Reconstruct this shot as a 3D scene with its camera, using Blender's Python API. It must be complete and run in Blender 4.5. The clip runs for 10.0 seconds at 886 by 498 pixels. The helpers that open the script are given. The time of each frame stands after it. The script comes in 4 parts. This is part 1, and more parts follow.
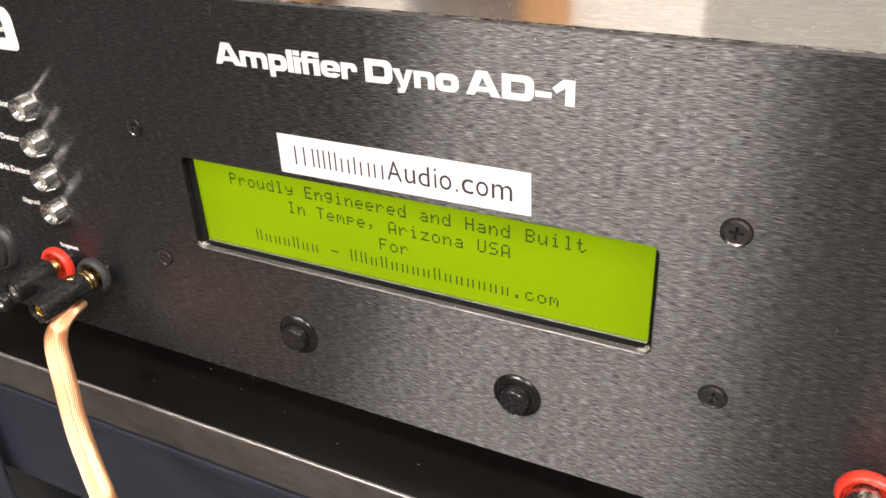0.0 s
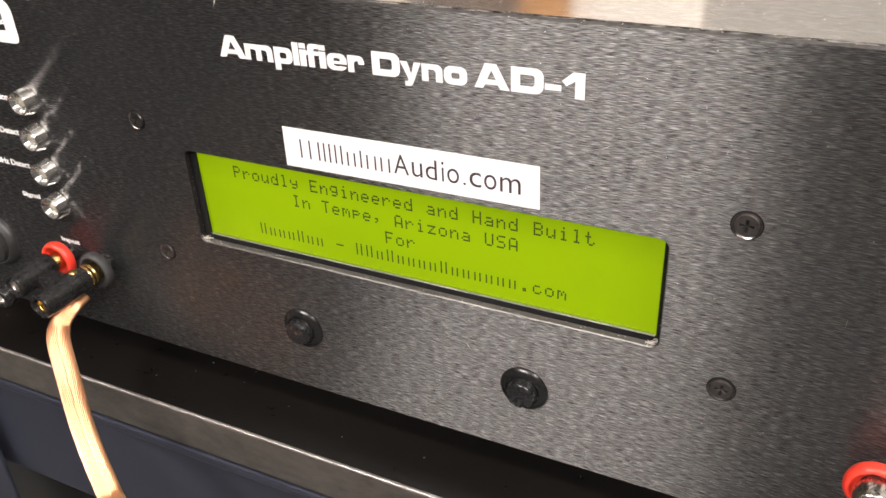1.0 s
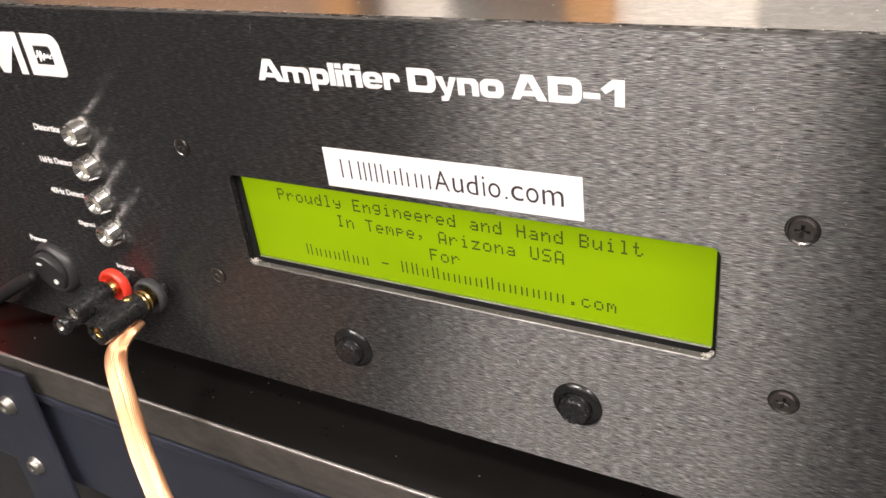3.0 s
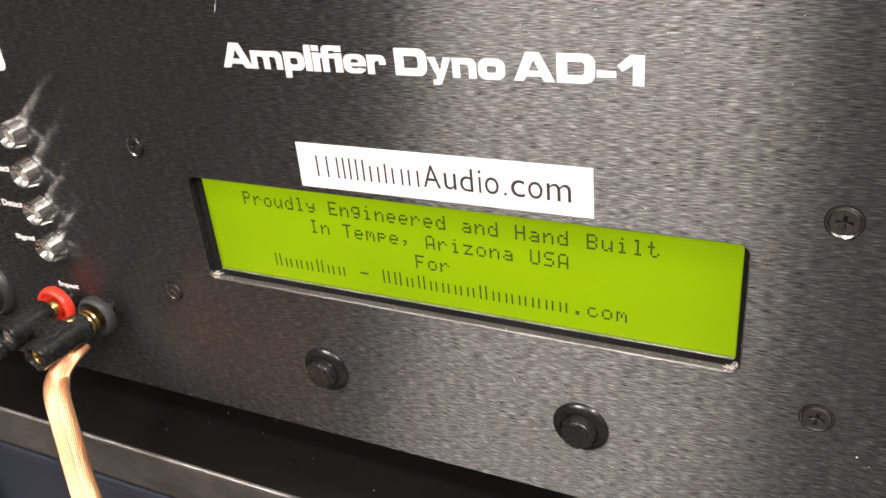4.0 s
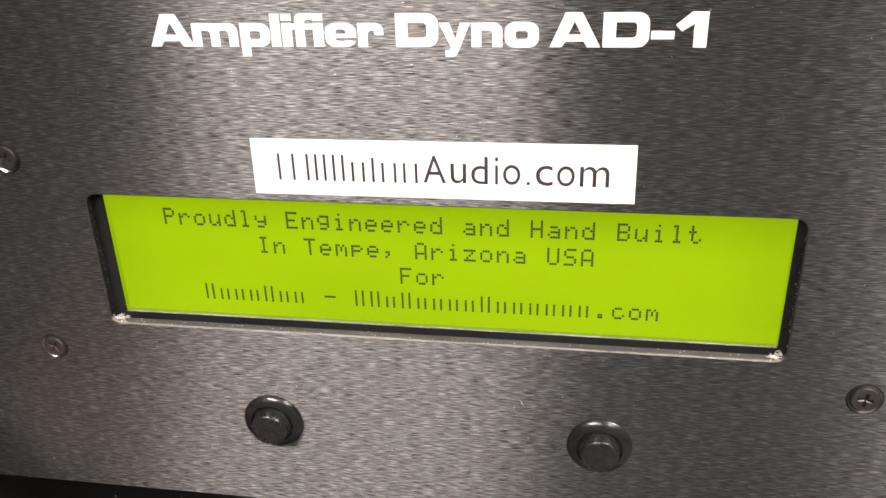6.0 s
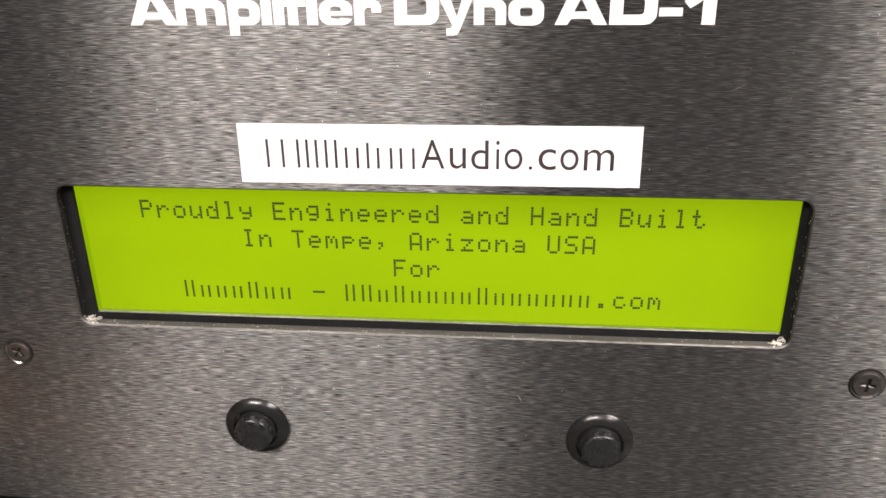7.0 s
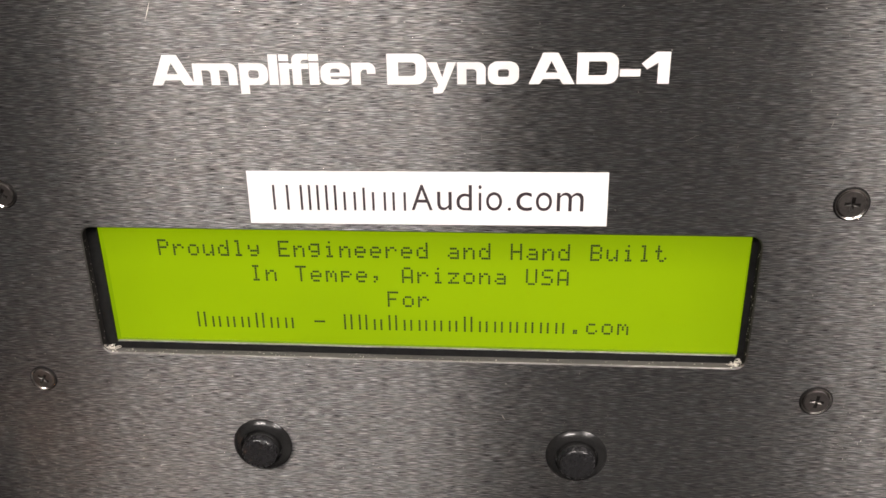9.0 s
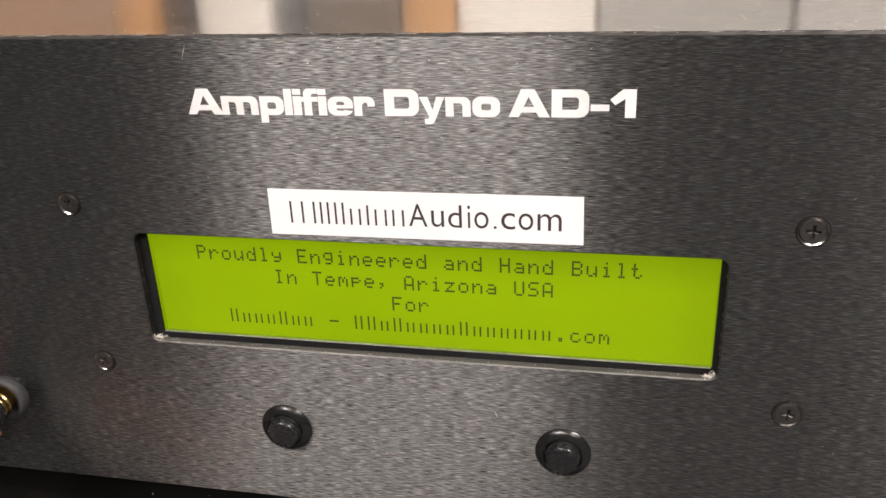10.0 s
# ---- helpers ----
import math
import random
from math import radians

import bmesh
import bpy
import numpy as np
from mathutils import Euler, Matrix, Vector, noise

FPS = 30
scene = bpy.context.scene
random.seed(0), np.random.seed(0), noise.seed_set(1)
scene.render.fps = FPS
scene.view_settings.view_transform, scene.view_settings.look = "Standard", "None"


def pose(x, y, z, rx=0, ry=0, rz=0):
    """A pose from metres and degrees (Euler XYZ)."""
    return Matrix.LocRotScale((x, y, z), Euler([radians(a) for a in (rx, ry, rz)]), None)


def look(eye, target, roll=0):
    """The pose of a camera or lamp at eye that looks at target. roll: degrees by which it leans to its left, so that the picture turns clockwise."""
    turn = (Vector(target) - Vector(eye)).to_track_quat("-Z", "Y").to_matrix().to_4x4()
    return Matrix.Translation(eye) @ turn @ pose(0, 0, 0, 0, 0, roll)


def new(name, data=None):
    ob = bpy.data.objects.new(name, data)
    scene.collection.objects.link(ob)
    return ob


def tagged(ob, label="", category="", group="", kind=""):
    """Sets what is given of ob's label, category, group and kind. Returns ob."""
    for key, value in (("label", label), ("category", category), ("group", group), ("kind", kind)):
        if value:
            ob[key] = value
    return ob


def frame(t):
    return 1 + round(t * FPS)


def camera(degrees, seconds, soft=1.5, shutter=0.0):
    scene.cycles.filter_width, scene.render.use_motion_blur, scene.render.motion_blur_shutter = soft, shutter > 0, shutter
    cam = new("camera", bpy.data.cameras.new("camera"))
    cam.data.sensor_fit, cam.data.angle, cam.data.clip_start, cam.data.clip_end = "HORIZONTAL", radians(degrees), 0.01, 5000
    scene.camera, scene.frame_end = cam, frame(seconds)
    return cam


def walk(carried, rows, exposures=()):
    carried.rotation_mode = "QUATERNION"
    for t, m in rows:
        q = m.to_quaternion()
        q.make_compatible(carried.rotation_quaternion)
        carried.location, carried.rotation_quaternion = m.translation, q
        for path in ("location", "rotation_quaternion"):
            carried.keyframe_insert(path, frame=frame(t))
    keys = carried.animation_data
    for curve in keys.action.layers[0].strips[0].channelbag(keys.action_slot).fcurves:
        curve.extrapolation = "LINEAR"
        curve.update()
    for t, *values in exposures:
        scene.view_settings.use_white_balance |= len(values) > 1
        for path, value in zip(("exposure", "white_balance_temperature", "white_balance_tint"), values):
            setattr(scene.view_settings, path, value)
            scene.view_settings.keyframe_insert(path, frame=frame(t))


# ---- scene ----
cam = camera(54.84, 10.0)
EXPOSURES = ((0.0, -0.05), (2.5, -0.05), (4.0, 0.02), (5.5, 0.22), (7.0, 0.08), (8.5, -0.06), (9.5, -0.24), (10.0, -0.27))
PATH = [
    (0, (0.11187, -0.17976, 0.18398), (-0.70450, 1.35176, -0.80999), -2.84),
    (0.5, (0.10748, -0.17882, 0.18086), (-0.69464, 1.35178, -0.82604), -2.60),
    (1, (0.10775, -0.18060, 0.18459), (-0.68797, 1.34824, -0.83005), -2.79),
    (1.5, (0.10954, -0.17944, 0.18159), (-0.71907, 1.34331, -0.81572), -3.56),
    (2, (0.11020, -0.17780, 0.18343), (-0.75531, 1.32392, -0.81444), -4.97),
    (2.5, (0.11180, -0.17662, 0.18568), (-0.80779, 1.29617, -0.80692), -6.74),
    (2.7, (0.11108, -0.17624, 0.18662), (-0.81959, 1.28902, -0.80679), -7.30),
    (3.8, (0.10017, -0.16518, 0.16903), (-0.79403, 1.35817, -0.76896), -6.62),
    (4, (0.09173, -0.16424, 0.16654), (-0.74730, 1.39775, -0.75878), -5.68),
    (4.5, (0.07225, -0.16231, 0.15945), (-0.60412, 1.48354, -0.75363), -4.17),
    (5, (0.05428, -0.16196, 0.15365), (-0.46557, 1.54942, -0.74130), -3.00),
    (5.5, (0.03847, -0.16174, 0.14970), (-0.36590, 1.59052, -0.72554), -2.33),
    (5.7, (0.03563, -0.16017, 0.14968), (-0.33051, 1.60054, -0.72545), -2.15),
    (6.8, (0.01910, -0.15577, 0.13920), (-0.15953, 1.65703, -0.68654), -0.80),
    (7, (0.01870, -0.15535, 0.14007), (-0.15021, 1.65516, -0.69271), -0.73),
    (7.5, (0.01551, -0.15508, 0.13594), (-0.10033, 1.66904, -0.67595), -0.57),
    (8, (0.01606, -0.15452, 0.14005), (-0.10657, 1.66066, -0.69065), -0.75),
    (8.5, (0.01772, -0.16015, 0.14626), (-0.12186, 1.65778, -0.67571), -0.86),
    (9, (0.02101, -0.17197, 0.14932), (-0.13080, 1.66483, -0.62728), -0.91),
    (9.5, (0.03080, -0.18109, 0.15652), (-0.21281, 1.64468, -0.62270), -1.41),
    (10, (0.04964, -0.18585, 0.16205), (-0.34977, 1.60668, -0.62996), -2.47),
]
walk(cam, [(t, look(eye, target, roll)) for t, eye, target, roll in PATH], EXPOSURES)

# ---------------------------------------------------------------- light
world = bpy.data.worlds.new("world")
scene.world = world
world.use_nodes = True
world.node_tree.nodes["Background"].inputs[0].default_value = (0.5, 0.5, 0.52, 1)
world.node_tree.nodes["Background"].inputs[1].default_value = 0.02
LAMP = 90.0            # radiance of the ceiling lamp diffusers

# ---------------------------------------------------------------- materials


def mat(name, colour, rough=0.5, metal=0.0, spec=0.5, coat=0.0):
    m = bpy.data.materials.new(name)
    m.use_nodes = True
    b = m.node_tree.nodes["Principled BSDF"]
    b.inputs["Base Color"].default_value = (*colour, 1)
    b.inputs["Roughness"].default_value = rough
    b.inputs["Metallic"].default_value = metal
    b.inputs["Specular IOR Level"].default_value = spec
    b.inputs["Coat Weight"].default_value = coat
    b.inputs["Coat Roughness"].default_value = 0.08
    return m, m.node_tree, b


def link(tree, a, b):
    tree.links.new(a, b)


def noise_node(tree, stretch=(1, 1, 1), scale=100.0, detail=3.0, rough=0.6, offset=(0, 0, 0)):
    co = tree.nodes.new("ShaderNodeTexCoord")
    mp = tree.nodes.new("ShaderNodeMapping")
    mp.inputs["Scale"].default_value = stretch
    mp.inputs["Location"].default_value = offset
    tx = tree.nodes.new("ShaderNodeTexNoise")
    tx.inputs["Scale"].default_value = scale
    tx.inputs["Detail"].default_value = detail
    tx.inputs["Roughness"].default_value = rough
    link(tree, co.outputs["Object"], mp.inputs["Vector"])
    link(tree, mp.outputs["Vector"], tx.inputs["Vector"])
    return tx.outputs["Fac"]


def ramp(tree, fac, stops):
    r = tree.nodes.new("ShaderNodeValToRGB")
    r.color_ramp.elements[0].position, r.color_ramp.elements[1].position = stops[0][0], stops[-1][0]
    r.color_ramp.elements[0].color, r.color_ramp.elements[1].color = (*stops[0][1], 1), (*stops[-1][1], 1)
    for pos, col in stops[1:-1]:
        r.color_ramp.elements.new(pos).color = (*col, 1)
    link(tree, fac, r.inputs["Fac"])
    return r.outputs["Color"]


def math_node(tree, op, a, b):
    n = tree.nodes.new("ShaderNodeMath")
    n.operation = op
    for i, v in enumerate((a, b)):
        if isinstance(v, (int, float)):
            n.inputs[i].default_value = v
        else:
            link(tree, v, n.inputs[i])
    return n.outputs[0]


def bump(tree, b, fac, strength=0.2, distance=0.0005):
    n = tree.nodes.new("ShaderNodeBump")
    n.inputs["Strength"].default_value = strength
    n.inputs["Distance"].default_value = distance
    link(tree, fac, n.inputs["Height"])
    link(tree, n.outputs["Normal"], b.inputs["Normal"])


def grey(v, warm=0.0):
    return (v * (1 + warm), v, v * (1 - warm))


def brushed(name, lo, hi, rough, aniso, tangent, warm=0.03, wear=True, haze=0.0):
    """Metal brushed along x: fine streaks over broader patches, with the gloss stretched across the grain."""
    m, t, b = mat(name, (0.1, 0.1, 0.1), rough, 1.0)
    fine = noise_node(t, (0.56, 1.0, 13.5), 600.0, 1.0, 0.5)
    hair = noise_node(t, (0.45, 1.0, 9.0), 600.0, 1.0, 0.4, (1, 8, 3))
    broad = noise_node(t, (1.0, 1.0, 6.0), 130.0, 2.0, 0.5, (3, 1, 2))
    mixf = math_node(t, "ADD", math_node(t, "ADD", math_node(t, "MULTIPLY", fine, 0.70), math_node(t, "MULTIPLY", hair, 0.24)), math_node(t, "MULTIPLY", broad, 0.06))
    mid = (lo + hi) / 2
    glint = noise_node(t, (0.42, 1.0, 13.0), 600.0, 1.0, 0.5, (9, 4, 6))
    glint = math_node(t, "MULTIPLY", math_node(t, "MAXIMUM", math_node(t, "SUBTRACT", glint, 0.60), 0.0), 2.6)
    col = ramp(t, math_node(t, "ADD", mixf, glint), [(0.40, grey(lo, warm)), (0.49, grey(mid * 0.80, warm)), (0.58, grey(hi, warm)), (0.70, grey(min(1.0, hi * (2.0 if haze else 1.04)), warm))])
    if haze:  # faint warm and cool tints along the grain
        tint = ramp(t, noise_node(t, (0.6, 1.0, 3.0), 330.0, 2.0, 0.5, (4, 6, 2)), [(0.36, (0.975, 1.0, 1.02)), (0.64, (1.03, 0.995, 0.975))])
        mx = t.nodes.new("ShaderNodeMixRGB")
        mx.blend_type, mx.inputs[0].default_value = "MULTIPLY", 1.0
        link(t, col, mx.inputs[1])
        link(t, tint, mx.inputs[2])
        col = mx.outputs[0]
    link(t, col, b.inputs["Base Color"])
    if wear:
        smear = noise_node(t, (1, 1, 1), 22.0, 3.0, 0.6, (7, 3, 1))
        link(t, math_node(t, "ADD", rough - 0.05, math_node(t, "MULTIPLY", smear, 0.12)), b.inputs["Roughness"])
    b.inputs["Anisotropic"].default_value = aniso
    tv = t.nodes.new("ShaderNodeCombineXYZ")
    for i in range(3):
        tv.inputs[i].default_value = tangent[i]
    link(t, tv.outputs[0], b.inputs["Tangent"])
    bump(t, b, fine, 0.15 if haze else 0.02, 0.00006)
    if haze:  # thin dull film over the bright metal
        gloss = t.nodes.new("ShaderNodeBsdfAnisotropic")
        gloss.distribution = "GGX"
        gloss.inputs["Anisotropy"].default_value = -0.76
        streak = math_node(t, "MULTIPLY", math_node(t, "SUBTRACT", mixf, 0.5), 0.30)  # the brighter streaks scatter more
        link(t, math_node(t, "ADD", math_node(t, "ADD", 0.285, streak), math_node(t, "MULTIPLY", smear, 0.04)), gloss.inputs["Roughness"])
        link(t, col, gloss.inputs["Color"])
        link(t, tv.outputs[0], gloss.inputs["Tangent"])
        link(t, b.inputs["Normal"].links[0].from_socket, gloss.inputs["Normal"])
        film, both = t.nodes.new("ShaderNodeBsdfDiffuse"), t.nodes.new("ShaderNodeMixShader")
        film.inputs["Color"].default_value = (*grey(0.16, -0.03), 1)
        both.inputs[0].default_value = haze
        link(t, gloss.outputs[0], both.inputs[1])
        link(t, film.outputs[0], both.inputs[2])
        link(t, both.outputs[0], t.nodes["Material Output"].inputs["Surface"])
    return m


PANEL = brushed("brushed black anodised aluminium", 0.076, 0.234, 0.365, 1.0, (0, 0, 1), 0.015, True, 0.080)
COVER = brushed("brushed bare aluminium", 0.68, 0.73, 0.20, 0.9, (0, 1, 0), 0.02)


def worn(name, colour, rough=0.5, metal=0.0, spec=0.5, coat=0.0, scale=60.0, amount=0.35, relief=0.15, stretch=(1, 1, 1)):
    """A plain coloured surface with fine grain, broader stains and slight relief."""
    m, t, b = mat(name, colour, rough, metal, spec, coat)
    f = noise_node(t, stretch, scale, 5.0, 0.65)
    g = noise_node(t, stretch, scale * 0.13, 2.0, 0.5, (5, 2, 9))
    mixf = math_node(t, "ADD", math_node(t, "MULTIPLY", f, 0.55), math_node(t, "MULTIPLY", g, 0.45))
    lo = tuple(c * (1 - amount) for c in colour)
    hi = tuple(min(1.0, c * (1 + amount)) for c in colour)
    link(t, ramp(t, mixf, [(0.35, lo), (0.65, hi)]), b.inputs["Base Color"])
    link(t, math_node(t, "ADD", rough - 0.08, math_node(t, "MULTIPLY", f, 0.16)), b.inputs["Roughness"])
    bump(t, b, f, relief, 0.0003)
    return m


WHITE_INK = worn("white silkscreen ink", (0.80, 0.79, 0.78), 0.5, scale=900, amount=0.05, relief=0.05)
STICKER = worn("white label tape", (0.84, 0.84, 0.84), 0.42, scale=300, amount=0.03, relief=0.04)
LABEL_INK = mat("dark label ink", (0.035, 0.025, 0.03), 0.5)[0]
BLACK_PLASTIC = worn("black plastic", (0.012, 0.012, 0.0125), 0.27, spec=0.45, scale=500, amount=0.3, relief=0.08)
MATT_BLACK = worn("matt black paint", (0.012, 0.012, 0.012), 0.7, spec=0.04, scale=700, amount=0.3, relief=0.1)
RIM_BLACK = worn("satin black cut edge", (0.012, 0.011, 0.011), 0.6, spec=0.05, scale=400, amount=0.4, relief=0.15)
EDGE = worn("worn anodised edge", (0.125, 0.119, 0.114), 0.42, 0.95, scale=500, amount=0.4, relief=0.2)
# Lamp light caught by the window's lower face is put into this paler grey.
SILL = worn("worn anodised lower edge, paled for lamp light", (0.115, 0.109, 0.102), 0.45, 0.5, scale=300, amount=0.35, relief=0.12, stretch=(0.3, 1, 1))
CUT_METAL = worn("bare cut metal", (0.42, 0.40, 0.38), 0.22, 1.0, scale=900, amount=0.25, relief=0.1)
SCREW_HEAD = worn("satin screw head", (0.175, 0.162, 0.154), 0.44, 1.0, scale=900, amount=0.3, relief=0.12)
BUTTON_CAP = worn("satin black button cap", (0.011, 0.011, 0.012), 0.27, spec=0.5, scale=900, amount=0.08, relief=0.0)
BUTTON_RING = worn("glossy black button collar", (0.010, 0.010, 0.010), 0.24, spec=0.42, scale=700, amount=0.3, relief=0.05)
GREY_RUBBER = worn("dusty dark grey plastic", (0.026, 0.026, 0.027), 0.6, scale=700, amount=0.4, relief=0.2)
SWITCH_BLACK = worn("dusty satin black plastic", (0.022, 0.022, 0.022), 0.45, scale=600, amount=0.3, relief=0.1)
RED_PLASTIC = worn("red plastic", (0.74, 0.045, 0.025), 0.38, scale=500, amount=0.12, relief=0.06)
CHROME = mat("polished chrome", (0.90, 0.89, 0.87), 0.15, 1.0)[0]
LED_LENS = worn("clear led lens", (0.34, 0.31, 0.26), 0.12, coat=0.6, scale=900, amount=0.3, relief=0.3)
NICKEL = worn("nickel plating", (0.55, 0.52, 0.47), 0.28, 1.0, scale=600, amount=0.15, relief=0.05)
DULL_ZINC = worn("dull zinc plating", (0.24, 0.23, 0.21), 0.40, 0.9, scale=500, amount=0.3, relief=0.2)
BRASS = worn("gold plated brass", (0.72, 0.50, 0.19), 0.24, 1.0, scale=600, amount=0.2, relief=0.05)
SCREW = worn("black oxide screw", (0.05, 0.047, 0.045), 0.40, 1.0, scale=900, amount=0.35, relief=0.12)
COPPER = worn("bright stranded copper", (0.98, 0.53, 0.295), 0.31, 1.0, coat=0.2, scale=150, amount=0.04, relief=0.0)
SHELF_TOP = worn("black laminate", (0.006, 0.0055, 0.005), 0.3, spec=0.25, scale=140, amount=0.2, relief=0.02)
SHELF_EDGE = worn("grey brushed steel edging", (0.175, 0.16, 0.142), 0.45, 0.8, scale=260, amount=0.35, relief=0.3, stretch=(0.4, 1, 1))
RIM_METAL = worn("bright worn metal arris", (0.36, 0.345, 0.32), 0.48, 0.9, scale=900, amount=0.35, relief=0.3)
BLUE_STEEL = worn("dark blue painted steel", (0.022, 0.0245, 0.036), 0.36, spec=0.5, scale=90, amount=0.25, relief=0.1)
CHASSIS = worn("black painted steel", (0.02, 0.02, 0.02), 0.5, scale=120, amount=0.3)
RUBBER = worn("black rubber", (0.008, 0.008, 0.008), 0.6, spec=0.3, scale=200, amount=0.3)
CARDBOARD = worn("brown cardboard", (0.33, 0.21, 0.135), 0.85, scale=40, amount=0.2, relief=0.1, stretch=(1, 1, 0.1))
TAN_CARD = worn("orange kraft board", (0.46, 0.24, 0.09), 0.8, scale=40, amount=0.16, relief=0.1)
DARK_CARD = worn("dark brown board", (0.12, 0.085, 0.062), 0.8, scale=40, amount=0.2, relief=0.1)
WHITE_CARD = worn("white carton board", (0.74, 0.70, 0.63), 0.7, scale=30, amount=0.06, relief=0.05)
GREY_CARD = worn("pale grey carton board", (0.35, 0.335, 0.315), 0.7, scale=30, amount=0.08, relief=0.05)
PALE_CARD = worn("off-white carton board", (0.39, 0.375, 0.355), 0.7, scale=30, amount=0.08, relief=0.05)
DUST = mat("pale dust", (0.62, 0.58, 0.52), 0.9)[0]
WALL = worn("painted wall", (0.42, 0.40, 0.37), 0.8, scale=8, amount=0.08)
DARK_WALL = worn("dark wall out of view", (0.06, 0.058, 0.055), 0.8, scale=8, amount=0.12)
CEIL = worn("white ceiling paint", (0.80, 0.79, 0.77), 0.9, scale=12, amount=0.05)
FLOOR = worn("grey concrete", (0.07, 0.068, 0.065), 0.7, scale=9, amount=0.3)


def glow(name, colour, strength):
    m = bpy.data.materials.new(name)
    m.use_nodes = True
    b = m.node_tree.nodes["Principled BSDF"]
    b.inputs["Base Color"].default_value = (0.8, 0.8, 0.8, 1)
    b.inputs["Emission Color"].default_value = (*colour, 1)
    b.inputs["Emission Strength"].default_value = strength
    return m


DIFFUSER = glow("lit lamp diffuser", (1.0, 0.91, 0.86), LAMP)


def lcd_material():
    """A lit yellow-green display: emission varies a little and dims towards the top and both ends."""
    m, t, b = mat("lit yellow-green display", (0.02, 0.03, 0.0), 0.3, spec=0.3)
    f = noise_node(t, (1, 1, 2.2), 16.0, 1.0, 0.4, (2, 0, 4))
    col = ramp(t, f, [(0.3, (0.298, 0.449, 0.0)), (0.7, (0.345, 0.510, 0.0))])
    link(t, col, b.inputs["Emission Color"])
    co, ax = t.nodes.new("ShaderNodeTexCoord"), t.nodes.new("ShaderNodeSeparateXYZ")
    link(t, co.outputs["Object"], ax.inputs[0])

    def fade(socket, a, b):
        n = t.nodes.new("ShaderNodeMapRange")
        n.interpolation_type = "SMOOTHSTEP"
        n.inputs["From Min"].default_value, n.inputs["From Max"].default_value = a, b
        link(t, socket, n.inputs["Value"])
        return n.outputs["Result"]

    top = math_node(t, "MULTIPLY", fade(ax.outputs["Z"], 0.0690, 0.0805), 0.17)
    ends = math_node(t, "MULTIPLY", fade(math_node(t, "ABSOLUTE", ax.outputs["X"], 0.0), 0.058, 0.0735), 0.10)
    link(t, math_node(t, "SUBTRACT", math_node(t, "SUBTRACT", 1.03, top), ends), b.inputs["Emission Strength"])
    return m


LCD = lcd_material()


def border_material():
    m, t, b = mat("dimmer display border", (0.02, 0.03, 0.0), 0.3, spec=0.3)
    f = noise_node(t, (1, 1, 1), 60.0, 2.0, 0.5)
    link(t, ramp(t, f, [(0.3, (0.20, 0.33, 0.0)), (0.7, (0.24, 0.38, 0.0))]), b.inputs["Emission Color"])
    b.inputs["Emission Strength"].default_value = 1.0
    return m


LCD_BORDER = border_material()
LCD_INK = mat("dark display dots", (0.012, 0.025, 0.008), 0.4)[0]

# ---------------------------------------------------------------- mesh helpers


def thing(name, at, label, category, group=""):
    ob = new(name)
    ob.matrix_world = pose(*at)
    return tagged(ob, label, category, group)


def part(name, bm, material, parent=None, label="", smooth=False):
    """One mesh object from a bmesh drawn in the parent's own space."""
    me = bpy.data.meshes.new(name)
    bm.normal_update()
    if smooth:
        for f in bm.faces:
            f.smooth = True
    bm.to_mesh(me)
    bm.free()
    me.materials.append(material)
    ob = new(name, me)
    if parent is not None:
        ob.parent = parent
    return tagged(ob, label)


def sharpened(ob, degrees=35):
    ob.data.set_sharp_from_angle(angle=radians(degrees))
    return ob


def box(x0, x1, y0, y1, z0, z1, bevel=0.0, seg=2, bm=None):
    own = bmesh.new()
    bmesh.ops.create_cube(own, size=1.0)
    for v in own.verts:
        v.co = Vector((x0 + (v.co.x + 0.5) * (x1 - x0), y0 + (v.co.y + 0.5) * (y1 - y0), z0 + (v.co.z + 0.5) * (z1 - z0)))
    if bevel:
        bmesh.ops.bevel(own, geom=own.edges[:], offset=bevel, segments=seg, affect="EDGES", profile=0.5)
    if bm is None:
        return own
    me = bpy.data.meshes.new("tmp")
    own.to_mesh(me)
    own.free()
    bm.from_mesh(me)
    bpy.data.meshes.remove(me)
    return bm


def lathe(profile, seg=32, bm=None, m=None, wobble=None):
    """Turned about -y: the profile is (radius, height in front of y = 0). A radius of 0 closes the end."""
    bm = bm or bmesh.new()
    m = m or Matrix()
    rings = []
    for r, h in profile:
        if r <= 0:
            rings.append([bm.verts.new(m @ Vector((0, -h, 0)))])
        else:
            ring = []
            for i in range(seg):
                a = 2 * math.pi * i / seg
                rr = r * (wobble(a, r, h) if wobble else 1.0)
                ring.append(bm.verts.new(m @ Vector((rr * math.cos(a), -h, rr * math.sin(a)))))
            rings.append(ring)
    for a, b in zip(rings, rings[1:]):
        for i in range(seg):
            j = (i + 1) % seg
            if len(a) == 1 and len(b) == 1:
                continue
            if len(a) == 1:
                bm.faces.new((a[0], b[j], b[i]))
            elif len(b) == 1:
                bm.faces.new((a[i], a[j], b[0]))
            else:
                bm.faces.new((a[i], a[j], b[j], b[i]))
    bmesh.ops.recalc_face_normals(bm, faces=bm.faces[:])
    return bm


